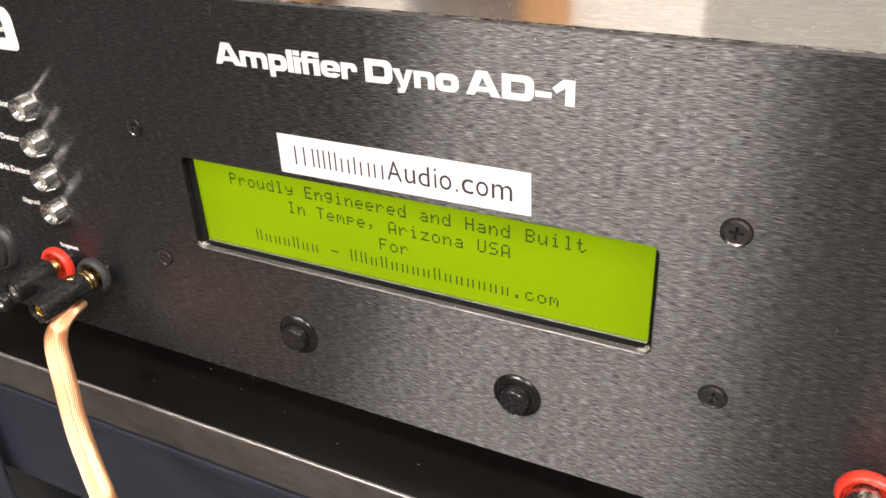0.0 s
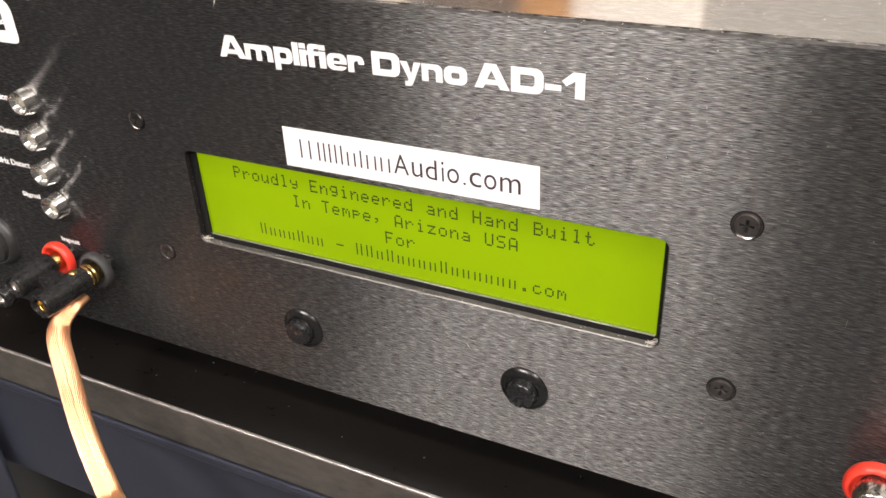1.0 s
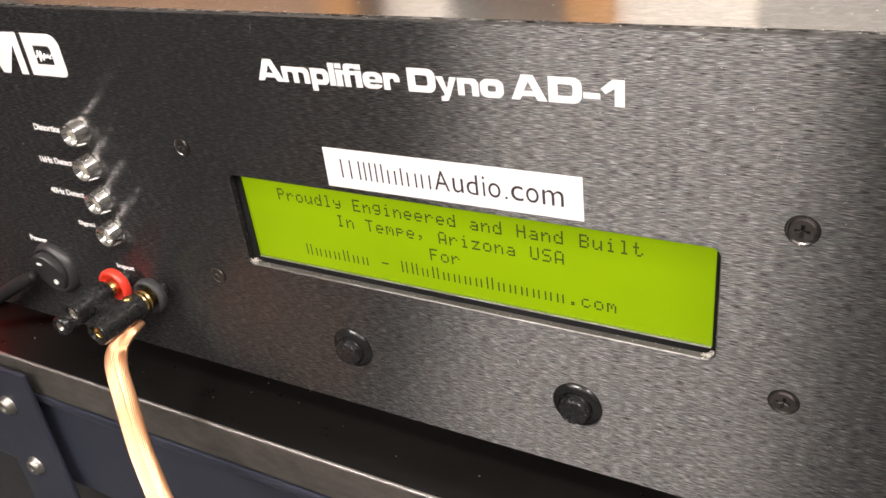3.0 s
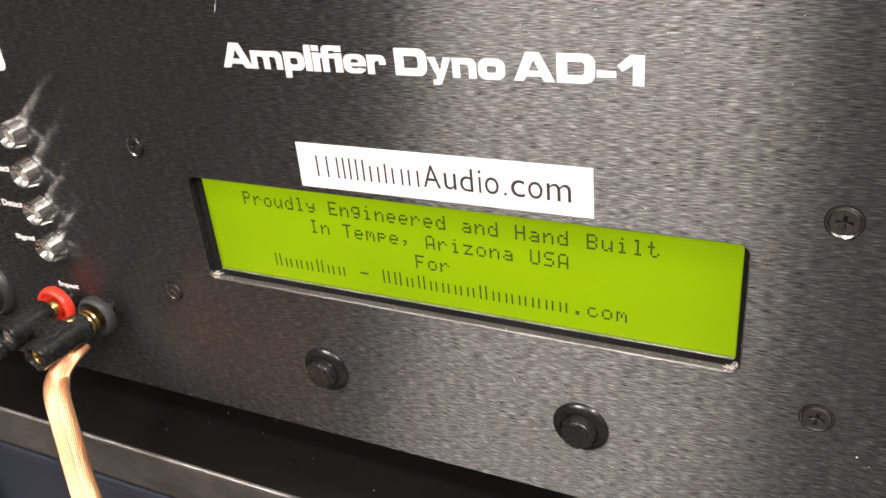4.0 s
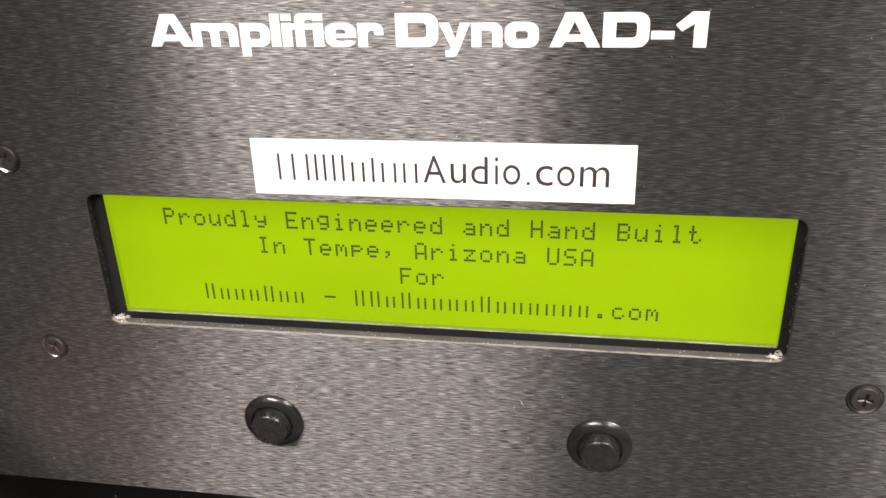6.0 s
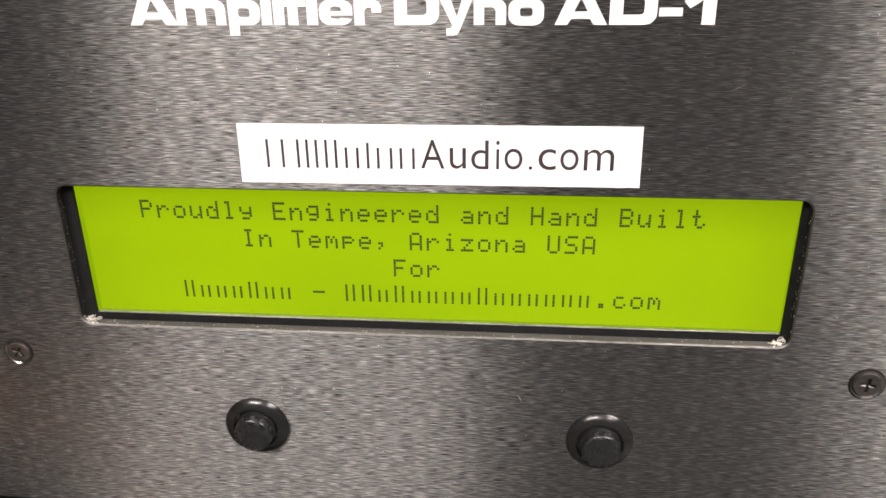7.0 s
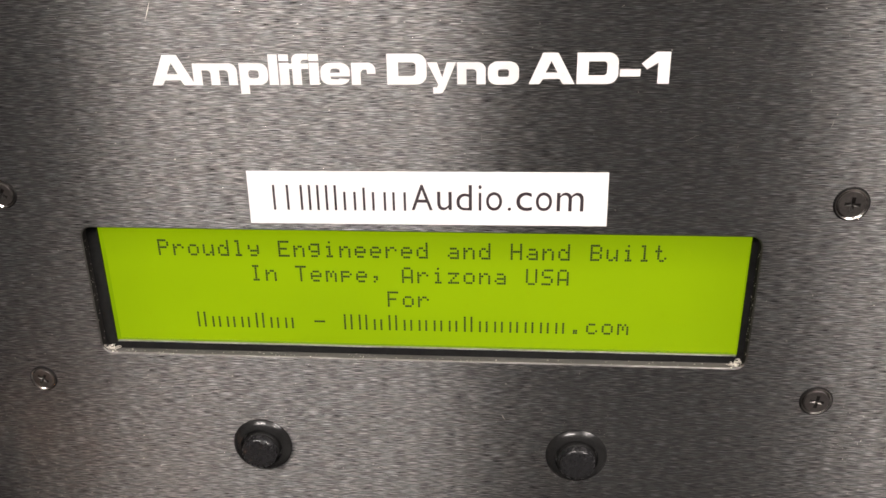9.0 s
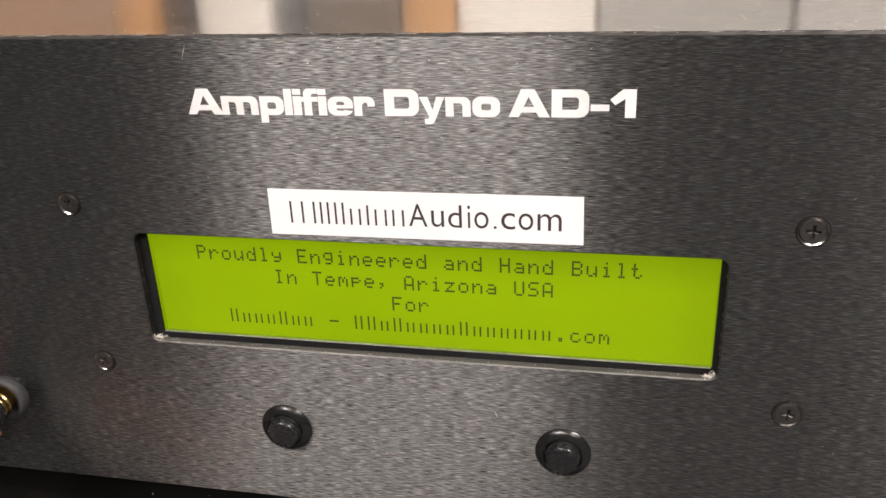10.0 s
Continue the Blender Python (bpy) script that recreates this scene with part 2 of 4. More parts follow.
def smooth_path(points, n=8):
    pts = [Vector(p) for p in points]
    pts = [2 * pts[0] - pts[1]] + pts + [2 * pts[-1] - pts[-2]]
    out = []
    for i in range(1, len(pts) - 2):
        p0, p1, p2, p3 = pts[i - 1:i + 3]
        for k in range(n):
            t = k / n
            out.append(0.5 * ((2 * p1) + (p2 - p0) * t + (2 * p0 - 5 * p1 + 4 * p2 - p3) * t * t + (3 * p1 - p0 - 3 * p2 + p3) * t ** 3))
    out.append(pts[-2])
    return out


def tube(path, radius, seg=10, bm=None, caps=True):
    """A round tube along a path; radius may be a number or a function of 0..1."""
    bm = bm or bmesh.new()
    rings = []
    n = len(path)
    side = Vector((0.6, 0.8, 0.05)).normalized()
    for k, p in enumerate(path):
        d = (path[min(k + 1, n - 1)] - path[max(k - 1, 0)]).normalized()
        u = (side - d * side.dot(d)).normalized()
        w = d.cross(u)
        r = radius(k / (n - 1)) if callable(radius) else radius
        rings.append([bm.verts.new(p + r * (math.cos(2 * math.pi * i / seg) * u + math.sin(2 * math.pi * i / seg) * w)) for i in range(seg)])
    for a, b in zip(rings, rings[1:]):
        for i in range(seg):
            j = (i + 1) % seg
            bm.faces.new((a[i], a[j], b[j], b[i]))
    if caps:
        bm.faces.new(rings[0][::-1])
        bm.faces.new(rings[-1])
    return bm


def prism(outline, y0, y1, bm=None):
    """A flat shape in x and z, from y0 (front) back to y1."""
    bm = bm or bmesh.new()
    a = [bm.verts.new((x, y0, z)) for x, z in outline]
    b = [bm.verts.new((x, y1, z)) for x, z in outline]
    bm.faces.new(a)
    bm.faces.new(b[::-1])
    for i in range(len(a)):
        j = (i + 1) % len(a)
        bm.faces.new((a[i], b[i], b[j], a[j]))
    bmesh.ops.recalc_face_normals(bm, faces=bm.faces[:])
    return bm


def rounded(x0, x1, z0, z1, r, n=6):
    pts = []
    for cx, cz, a0 in ((x1 - r, z1 - r, 0), (x0 + r, z1 - r, 90), (x0 + r, z0 + r, 180), (x1 - r, z0 + r, 270)):
        for i in range(n + 1):
            a = radians(a0 + 90 * i / n)
            pts.append((cx + r * math.cos(a), cz + r * math.sin(a)))
    return pts


def glyphs(items, y, depth=0.00008, bold=0.0, lean=0.0):
    """Letters of the built-in font, each fitted into its own box (character, x0, x1, z0, z1), in one bmesh."""
    bm = bmesh.new()
    for ch, x0, x1, z0, z1 in items:
        cu = bpy.data.curves.new("letter", "FONT")
        cu.body = ch
        cu.size = 1.0
        cu.offset = min(bold, {"e": 0.026, "r": 0.024, "f": 0.028}.get(ch, bold))
        cu.resolution_u = 6
        ob = bpy.data.objects.new("letter", cu)
        me = bpy.data.meshes.new_from_object(ob)
        bpy.data.objects.remove(ob)
        bpy.data.curves.remove(cu)
        xs, ys = [v.co.x for v in me.vertices], [v.co.y for v in me.vertices]
        ax, bx, ay, by = min(xs), max(xs), min(ys), max(ys)
        for v in me.vertices:
            u, w = (v.co.x - ax) / max(bx - ax, 1e-6), (v.co.y - ay) / max(by - ay, 1e-6)
            z = z0 + w * (z1 - z0)
            v.co = (x0 + u * (x1 - x0) + lean * (z - z0), y, z)
        bm.from_mesh(me)
        bpy.data.meshes.remove(me)
    for f in bm.faces:
        f.smooth = False
    bmesh.ops.remove_doubles(bm, verts=bm.verts[:], dist=1e-7)
    faces = bm.faces[:]
    got = bmesh.ops.extrude_face_region(bm, geom=faces)
    for v in [g for g in got["geom"] if isinstance(g, bmesh.types.BMVert)]:
        v.co.y -= depth
    bmesh.ops.recalc_face_normals(bm, faces=bm.faces[:])
    return bm


# ---------------------------------------------------------------- the room
FLOOR_Z, CEIL_Z = -0.92, 1.62


def structure(name, bm, material, label):
    return tagged(part(name, bm, material), label, kind="structure")


structure("floor", box(-2.6, 2.6, -3.4, 1.3, FLOOR_Z - 0.1, FLOOR_Z), FLOOR, "grey concrete workshop floor")
structure("ceiling", box(-2.6, 2.6, -3.4, 1.3, CEIL_Z, CEIL_Z + 0.1), CEIL, "white painted ceiling")
structure("wall_north", box(-2.6, 2.6, 1.3, 1.4, FLOOR_Z, CEIL_Z), WALL, "pale painted wall behind the shelf")
# Unseen south and side walls, added dark so the panel reflects little from them.
structure("wall_south", box(-2.6, 2.6, -3.5, -3.4, FLOOR_Z, CEIL_Z), DARK_WALL, "dark wall out of view")
structure("wall_west", box(-2.7, -2.6, -3.4, 1.3, FLOOR_Z, CEIL_Z), DARK_WALL, "dark wall out of view")
structure("wall_east", box(2.6, 2.7, -3.4, 1.3, FLOOR_Z, CEIL_Z), DARK_WALL, "dark wall out of view")


def ceiling_lamp(x0, x1, y0, y1):
    lamp = thing("ceiling_lamp", ((x0 + x1) / 2, (y0 + y1) / 2, CEIL_Z), "white ceiling lamp with a lit diffuser", "lamp", "ceiling lamps")
    hx, hy = (x1 - x0) / 2, (y1 - y0) / 2
    part("housing", box(-hx - 0.03, hx + 0.03, -hy - 0.03, hy + 0.03, -0.05, 0, 0.006), CEIL, lamp)
    part("diffuser", box(-hx, hx, -hy, hy, -0.105, -0.051, 0.006), DIFFUSER, lamp, "lit diffuser")
    return lamp


ceiling_lamp(-1.08, -0.10, -1.85, -1.55)
ceiling_lamp(0.95, 1.75, -0.80, -0.50)
ceiling_lamp(0.96, 1.36, -1.85, -1.60)

# ---------------------------------------------------------------- shelf unit
SHELF_Z, SHELF_Y = -0.0152, -0.0165
unit = thing("shelf_unit", (0, 0, SHELF_Z), "dark blue steel shelf unit with a black board", "shelf")
part("board", box(-0.62, 0.62, SHELF_Y + 0.0012, 0.46, -0.017, 0.0), SHELF_TOP, unit, "glossy black laminate board")
bm = box(-0.62, 0.62, SHELF_Y, SHELF_Y + 0.0011, -0.0168, -0.0011)
part("edging", bm, SHELF_EDGE, unit, "grey steel edging strip")
part("arris", box(-0.62, 0.62, SHELF_Y - 0.0002, SHELF_Y + 0.0011, -0.0010, 0.0003, 0.0003, 1), RIM_METAL, unit, "bright worn front arris")


def beam(y0, y1):
    bm = bmesh.new()
    box(-0.60, 0.60, y0, y1, -0.0735, -0.0175, 0.0015, 2, bm)
    box(-0.60, 0.60, y0 - 0.0022, y0 - 0.0001, -0.0215, -0.0176, 0.0008, 2, bm)
    return bm


part("beam", beam(SHELF_Y + 0.001, SHELF_Y + 0.005), BLUE_STEEL, unit)
part("beam", beam(0.45, 0.454), BLUE_STEEL, unit)


def post(x0, x1, y):
    ob = part("upright", box(x0, x1, y - 0.0022, y, FLOOR_Z - SHELF_Z, -0.0035, 0.0008), BLUE_STEEL, unit, "dark blue steel upright")
    return ob


for px in (-0.2195, 0.5795):
    up = post(px - 0.0185, px + 0.0185, SHELF_Y - 0.0028)
    for bz in (-0.0250, -0.0610):
        head = [(0.0050, 0.0), (0.0050, 0.0006), (0.0041, 0.0009), (0.0040, 0.0024), (0.0029, 0.0033), (0.0018, 0.0033), (0.0015, 0.0024), (0.0, 0.0024)]
        part("bolt", lathe(head, 18, None, pose(px - 0.002, SHELF_Y - 0.0050, bz)), DULL_ZINC, up, "dull plated dome bolt", True)
    part("upright", box(px - 0.0185, px + 0.0185, 0.456, 0.459, FLOOR_Z - SHELF_Z, 0.30, 0.0008), BLUE_STEEL, unit)

# Added sheet, no part of the shelf: stands in for shade below the beam.
part("gap_darkener", box(-0.60, 0.60, 0.012, 0.016, FLOOR_Z - SHELF_Z + 0.02, -0.0175), CHASSIS, unit, "added dark sheet that keeps the gap under the shelf dark")

# ---------------------------------------------------------------- instrument
gear = thing("test_instrument", (0, 0, 0), "black brushed-aluminium rack test instrument with a lit display", "test instrument")
P_L, P_R, P_B, P_T = -0.2413, 0.2413, -0.0017, 0.1312
OPEN = (-0.0751, 0.0748, 0.0484, 0.0804)
BEZEL_Y = 0.0024        # front of the display's own black frame


def front_panel():
    """A 3 mm plate with chamfered edges and one round-cornered window."""
    bm = bmesh.new()

    def outer(inset, y):
        return [bm.verts.new((x, y, z)) for x, z in ((P_R - inset, P_T - inset), (P_L + inset, P_T - inset), (P_L + inset, P_B + inset), (P_R - inset, P_B + inset))]

    def inner(grow, y):
        x0, x1, z0, z1 = OPEN
        return [bm.verts.new((x, y, z)) for x, z in rounded(x0 - grow, x1 + grow, z0 - grow, z1 + grow, 0.0024 + grow)]

    fo, mo, bo = outer(0.0005, 0.0), outer(0.0, 0.0005), outer(0.0, 0.0023)
    fi, mi, bi = inner(0.00030, 0.0), inner(0.0, 0.00030), inner(0.0, 0.0023)
    n = len(fi)
    for i in range(n):
        j = (i + 1) % n
        ci, cj = i // (n // 4), j // (n // 4)
        if ci == cj:
            bm.faces.new((fi[i], fi[j], fo[ci]))
            bm.faces.new((bi[j], bi[i], bo[ci]))
        else:
            bm.faces.new((fi[i], fi[j], fo[cj], fo[ci]))
            bm.faces.new((bi[j], bi[i], bo[ci], bo[cj]))
        bm.faces.new((mi[i], mi[j], fi[j], fi[i])).material_index = 1
        low = max(mi[i].co.z, mi[j].co.z) < OPEN[2] + 0.0004
        bm.faces.new((bi[i], bi[j], mi[j], mi[i])).material_index = 3 if low else 2
    for a, b in ((fo, mo), (mo, bo)):
        for i in range(4):
            bm.faces.new((a[i], a[(i + 1) % 4], b[(i + 1) % 4], b[i])).material_index = 1 if a is fo else 0
    bmesh.ops.recalc_face_normals(bm, faces=bm.faces[:])
    return bm


plate = part("front_panel", front_panel(), PANEL, gear, "brushed black anodised aluminium plate")
plate.data.materials.append(EDGE)
plate.data.materials.append(RIM_BLACK)
plate.data.materials.append(SILL)
part("chassis", box(-0.216, 0.216, 0.0098, 0.205, 0.0, 0.1280, 0.0008), CHASSIS, gear)
part("top_cover", box(-0.2165, 0.2165, 0.0026, 0.2055, 0.1282, 0.1301, 0.0004, 1), COVER, gear, "brushed bare aluminium cover")
for fx, fy in ((-0.19, 0.03), (0.19, 0.03), (-0.19, 0.18), (0.19, 0.18)):
    part("foot", lathe([(0.010, 0), (0.0115, 0.002), (0.009, 0.0148), (0, 0.0148)], 20, None, pose(fx, fy, -0.0001, 90)), RUBBER, gear, "", True)

# display: a black frame behind the window, the lit glass inside it, and dot-matrix rows on the glass
LCD_Y = 0.0031
LIT = (-0.0726, 0.0735, 0.0503, 0.0812)


def display_frame():
    """Four bars round the lit glass, their fronts just behind the plate, on a shallow box."""
    bm = bmesh.new()
    x0, x1, z0, z1 = LIT
    for a in ((x0 - 0.0055, x0, z0 - 0.0045, z1 + 0.0045), (x1, x1 + 0.0055, z0 - 0.0045, z1 + 0.0045), (x0, x1, z0 - 0.0045, z0), (x0, x1, z1, z1 + 0.0045)):
        box(a[0], a[1], BEZEL_Y, LCD_Y + 0.003, a[2], a[3], 0, 2, bm)
    return bm


display = part("display", display_frame(), MATT_BLACK, gear, "black display frame behind the window")
part("lower_strip", box(LIT[0] + 0.0003, LIT[1] - 0.0003, BEZEL_Y - 0.00006, LCD_Y - 0.0001, LIT[2] - 0.00014, LIT[2] + 0.00006, 0.00005, 1), RIM_METAL, display, "thin bright metal strip under the glass")
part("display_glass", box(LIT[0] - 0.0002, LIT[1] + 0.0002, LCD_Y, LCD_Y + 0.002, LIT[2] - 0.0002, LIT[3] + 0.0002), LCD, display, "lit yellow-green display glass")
# Strips of dimmer emission stand in for the shaded margin around the deeper backlight.
for bx0, bx1, bz0, bz1 in ((LIT[0], LIT[0] + 0.0010, LIT[2], LIT[3]), (LIT[1] - 0.0004, LIT[1], LIT[2], LIT[3]), (LIT[0] + 0.0011, LIT[1] - 0.0005, LIT[2], LIT[2] + 0.0005)):
    part("glass_border", box(bx0, bx1, LCD_Y - 0.00005, LCD_Y - 0.00001, bz0, bz1), LCD_BORDER, display, "dim green strip for the shaded edge of the backlight")

DOTS = {  # seven rows of five dots, top first
    "P": "1E 11 11 1E 10 10 10", "r": "00 00 16 19 10 10 10", "o": "00 00 0E 11 11 11 0E", "u": "00 00 11 11 11 13 0D",
    "d": "01 01 0D 13 11 11 0F", "l": "0C 04 04 04 04 04 0E", "y": "00 00 11 11 0F 01 0E", "E": "1F 10 10 1E 10 10 1F",
    "n": "00 00 16 19 11 11 11", "g": "00 0F 11 11 0F 01 0E", "i": "04 00 0C 04 04 04 0E", "e": "00 00 0E 11 1F 10 0E",
    "a": "00 00 0E 01 0F 11 0F", "H": "11 11 11 1F 11 11 11", "B": "1E 11 11 1E 11 11 1E", "t": "08 08 1C 08 08 09 06",
    "I": "0E 04 04 04 04 04 0E", "T": "1F 04 04 04 04 04 04", "m": "00 00 1A 15 15 11 11", "p": "00 00 1E 11 1E 10 10",
    ",": "00 00 00 00 0C 04 08", "A": "0E 11 11 11 1F 11 11", "z": "00 00 1F 02 04 08 1F", "U": "11 11 11 11 11 11 0E",
    "S": "0F 10 10 0E 01 01 1E", "F": "1F 10 10 1E 10 10 10", "-": "00 00 00 1F 00 00 00", ".": "00 00 00 00 00 0C 0C",
    "c": "00 00 0E 10 10 11 0E", "#": "12 12 12 12 12 12 12", "=": "00 00 12 12 12 12 12",
}
ROWS = (  # first column and text; '#' and '=' are plain tall and low bars that stand for names
    (3, "Proudly Engineered and Hand Built"), (9, "In Tempe, Arizona USA"), (18, "For"), (5, "#===#== - ##=#====#======.com"),
)
COL0, PITCH, DOT = -0.06954, 0.003506, 0.000515
for row, (col, text) in enumerate(ROWS):
    verts, faces = [], []
    top = 0.0766 - row * 0.00612
    for k, ch in enumerate(text):
        if ch == " ":
            continue
        for r, bits in enumerate(DOTS[ch].split()):
            for c in range(5):
                if int(bits, 16) >> (4 - c) & 1:
                    x, s = COL0 + (col + k) * PITCH + c * DOT, 0.000228
                    z = top - r * 0.000572 + 0.0033 * (x + 0.059)
                    n = len(verts)
                    verts += [(x, LCD_Y - 0.00006, z), (x + 2 * s, LCD_Y - 0.00006, z), (x + 2 * s, LCD_Y - 0.00006, z - 2.1 * s), (x, LCD_Y - 0.00006, z - 2.1 * s)]
                    verts += [(vx, LCD_Y - 0.00001, vz) for vx, _, vz in verts[n:n + 4]]
                    faces += [(n, n + 3, n + 2, n + 1)] + [(n + i, n + (i + 1) % 4, n + 4 + (i + 1) % 4, n + 4 + i) for i in range(4)]
    me = bpy.data.meshes.new("display_text")
    me.from_pydata(verts, [], faces)
    me.materials.append(LCD_INK)
    ob = new("display_text", me)
    ob.parent = display
    tagged(ob, "dark dot-matrix text row")

# printed title, each letter in its own place
mm = 0.001
TITLE = "A -53.8 -44.7 c, m -45.0 -35.8 x, p -35.3 -29.4 d, l -29.2 -27.3 c, i -27.0 -25.0 c, f -25.1 -21.0 c, i -20.9 -18.9 c, e -18.6 -12.6 e, r -12.3 -7.4 x"
DYNO = "D -5.1 2.9 c, y 3.0 8.8 d, n 9.0 14.7 x, o 15.1 21.3 x"
MODEL = "A 23.2 32.3 c, D 32.6 40.7 c, - 41.0 45.0 h"
CAP, LOW, BASE, DROP = 119.35, 117.55, 112.95, 111.05
STEM, BAR = 1.85, 1.45


def title_x(x):
    return -53.3 + (x + 53.8) * 1.0096


def arc(cx, cz, rx, rz, a0, a1, n=7):
    return [(cx + rx * math.cos(radians(a0 + (a1 - a0) * i / n)), cz + rz * math.sin(radians(a0 + (a1 - a0) * i / n))) for i in range(n + 1)]


def soft_box(x0, x1, z0, z1, rx, rz, left=True):
    """A rounded rectangle; its left corners may stay square."""
    pts = arc(x1 - rx, z1 - rz, rx, rz, 0, 90)
    pts += arc(x0 + rx, z1 - rz, rx, rz, 90, 180) + arc(x0 + rx, z0 + rz, rx, rz, 180, 270) if left else [(x0, z1), (x0, z0)]
    return pts + arc(x1 - rx, z0 + rz, rx, rz, 270, 360)


def slot(x0, x1, top):
    return [(x1, BASE)] + arc(x1 - 0.7, top - 0.7, 0.7, 0.7, 0, 90, 4) + [(x0, top), (x0, BASE)]


def letter(ch, a, b):
    """Outlines of one wide bold letter between x = a and x = b: the outer loop, then its holes."""
    w, shoulder = b - a, arc(b - 1.6, LOW - 1.6, 1.6, 1.6, 90, 0)
    if ch == "A":
        out = [(0, 0), (0.30, 1), (0.63, 1), (1, 0), (0.745, 0), (0.665, 0.17), (0.315, 0.17), (0.235, 0)]
        hole = [(0.365, 0.37), (0.62, 0.37), (0.485, 0.74)]
        return [[(a + u * w, BASE + v * (CAP - BASE)) for u, v in loop] for loop in (out, hole)]
    if ch == "D":
        return [soft_box(a, b, BASE, CAP, 2.1, 2.0, False), soft_box(a + 2.3, b - 2.2, BASE + 1.8, CAP - 1.8, 0.7, 0.7, False)]
    if ch == "o":
        return [soft_box(a, b, BASE - 0.1, LOW + 0.1, 2.0, 1.7), soft_box(a + 2.0, b - 2.0, BASE + 1.5, LOW - 1.5, 0.5, 0.5)]
    if ch == "p":
        out = [(a, DROP), (a, LOW)] + arc(b - 1.9, LOW - 1.7, 1.9, 1.7, 90, 0) + arc(b - 1.9, BASE + 1.7, 1.9, 1.7, 0, -90) + [(a + STEM, BASE), (a + STEM, DROP)]
        return [out, soft_box(a + STEM, b - 1.9, BASE + 1.45, LOW - 1.45, 0.6, 0.6)]
    if ch == "e":
        out = arc(b - 2.0, LOW - 1.7, 2.0, 1.7, 0, 90) + arc(a + 2.0, LOW - 1.7, 2.0, 1.7, 90, 180) + arc(a + 2.0, BASE + 1.7, 2.0, 1.7, 180, 270) + arc(b - 2.0, BASE + 1.7, 2.0, 1.7, 270, 340)
        out += [(a + 3.9, BASE + 1.35), (a + 3.5, BASE + 1.15), (a + 2.1, BASE + 1.25), (a + 2.0, BASE + 1.75), (b, BASE + 1.75)]
        return [out, [(a + 2.0, BASE + 2.55), (b - 2.0, BASE + 2.55), (b - 2.1, BASE + 3.2), (b - 2.7, BASE + 3.4), (a + 2.7, BASE + 3.4), (a + 2.1, BASE + 3.2)]]
    if ch == "m":
        gap = (w - 3 * STEM) / 2
        return [[(a, BASE), (a, LOW)] + shoulder + [(b, BASE)] + slot(a + 2 * STEM + gap, b - STEM, LOW - BAR) + slot(a + STEM, a + STEM + gap, LOW - BAR)]
    if ch == "n":
        return [[(a, BASE), (a, LOW)] + shoulder + [(b, BASE)] + slot(a + STEM, b - STEM, LOW - BAR)]
    if ch == "r":
        return [[(a, BASE), (a, LOW)] + shoulder + [(b, LOW - 2.35), (b - 1.7, LOW - 2.35), (b - 1.8, LOW - BAR), (a + STEM + 0.5, LOW - BAR), (a + STEM, LOW - BAR - 0.6), (a + STEM, BASE)]]
    if ch == "l":
        return [[(a, BASE), (a, CAP), (b, CAP), (b, BASE)]]
    if ch == "i":
        return [[(a, BASE), (a, LOW + 0.05), (b, LOW + 0.05), (b, BASE)], [(a, LOW + 0.4), (a, CAP), (b, CAP), (b, LOW + 0.4)]]
    if ch == "f":
        c, d = a + 0.75, a + 0.75 + STEM
        out = [(c, BASE), (c, LOW - 1.25), (a, LOW - 1.25), (a, LOW - 0.1), (c, LOW - 0.1)] + arc(c + 1.3, CAP - 1.1, 1.3, 1.2, 180, 90)
        return [out + [(b, CAP + 0.1), (b, CAP - 1.15), (d + 0.4, CAP - 1.15), (d, CAP - 1.5), (d, LOW - 0.1), (b, LOW - 0.1), (b, LOW - 1.25), (d, LOW - 1.25), (d, BASE)]]
    if ch == "y":
        out = [(0, 1), (0.34, 1), (0.52, 0.52), (0.68, 1), (1, 1), (0.62, 0.16), (0.54, 0.04), (0.44, 0), (0.2, 0), (0.2, 0.2), (0.33, 0.2), (0.38, 0.29)]
        return [[(a + u * w, DROP + v * (LOW - DROP)) for u, v in out]]
    return [[(a, 114.45), (a, 115.95), (b, 115.95), (b, 114.45)]]


def flat_fill(loops):
    """Flat faces in x and z between an outline and the holes in it."""
    cu = bpy.data.curves.new("outline", "CURVE")
    cu.dimensions, cu.fill_mode = "2D", "FRONT"
    for loop in loops:
        sp = cu.splines.new("POLY")
        sp.points.add(len(loop) - 1)
        sp.use_cyclic_u = True
        for q, (x, z) in zip(sp.points, loop):
            q.co = (x, z, 0, 1)
    ob = bpy.data.objects.new("outline", cu)
    me = bpy.data.meshes.new_from_object(ob)
    bpy.data.objects.remove(ob)
    bpy.data.curves.remove(cu)
    bm = bmesh.new()
    bm.from_mesh(me)
    bpy.data.meshes.remove(me)
    for v in bm.verts:
        v.co = Vector((v.co.x, 0.0, v.co.y))
    return bm


def printed(loops):
    """A thin raised print from flat outlines, in millimetres of the title's own grid."""
    bm = flat_fill(loops)
    for v in bm.verts:
        rise = 0.5 * (v.co.x + 53.8) / 105.0
        v.co = Vector((title_x(v.co.x) * mm, -0.00002, (112.55 + 0.975 * (v.co.z - BASE) + rise) * mm))
    got = bmesh.ops.extrude_face_region(bm, geom=bm.faces[:])
    for v in [g for g in got["geom"] if isinstance(g, bmesh.types.BMVert)]:
        v.co.y -= 0.00006
    bmesh.ops.recalc_face_normals(bm, faces=bm.faces[:])
    return bm


for word in ", ".join((TITLE, DYNO, MODEL)).split(", "):
    ch, x0, x1, _ = word.split(" ")
    shift = 0.2 * (float(x0) + 53.8) / 105.0
    part("title_letter", printed(letter(ch, float(x0) + shift, float(x1) + shift)), WHITE_INK, gear, "bold white printed letter")

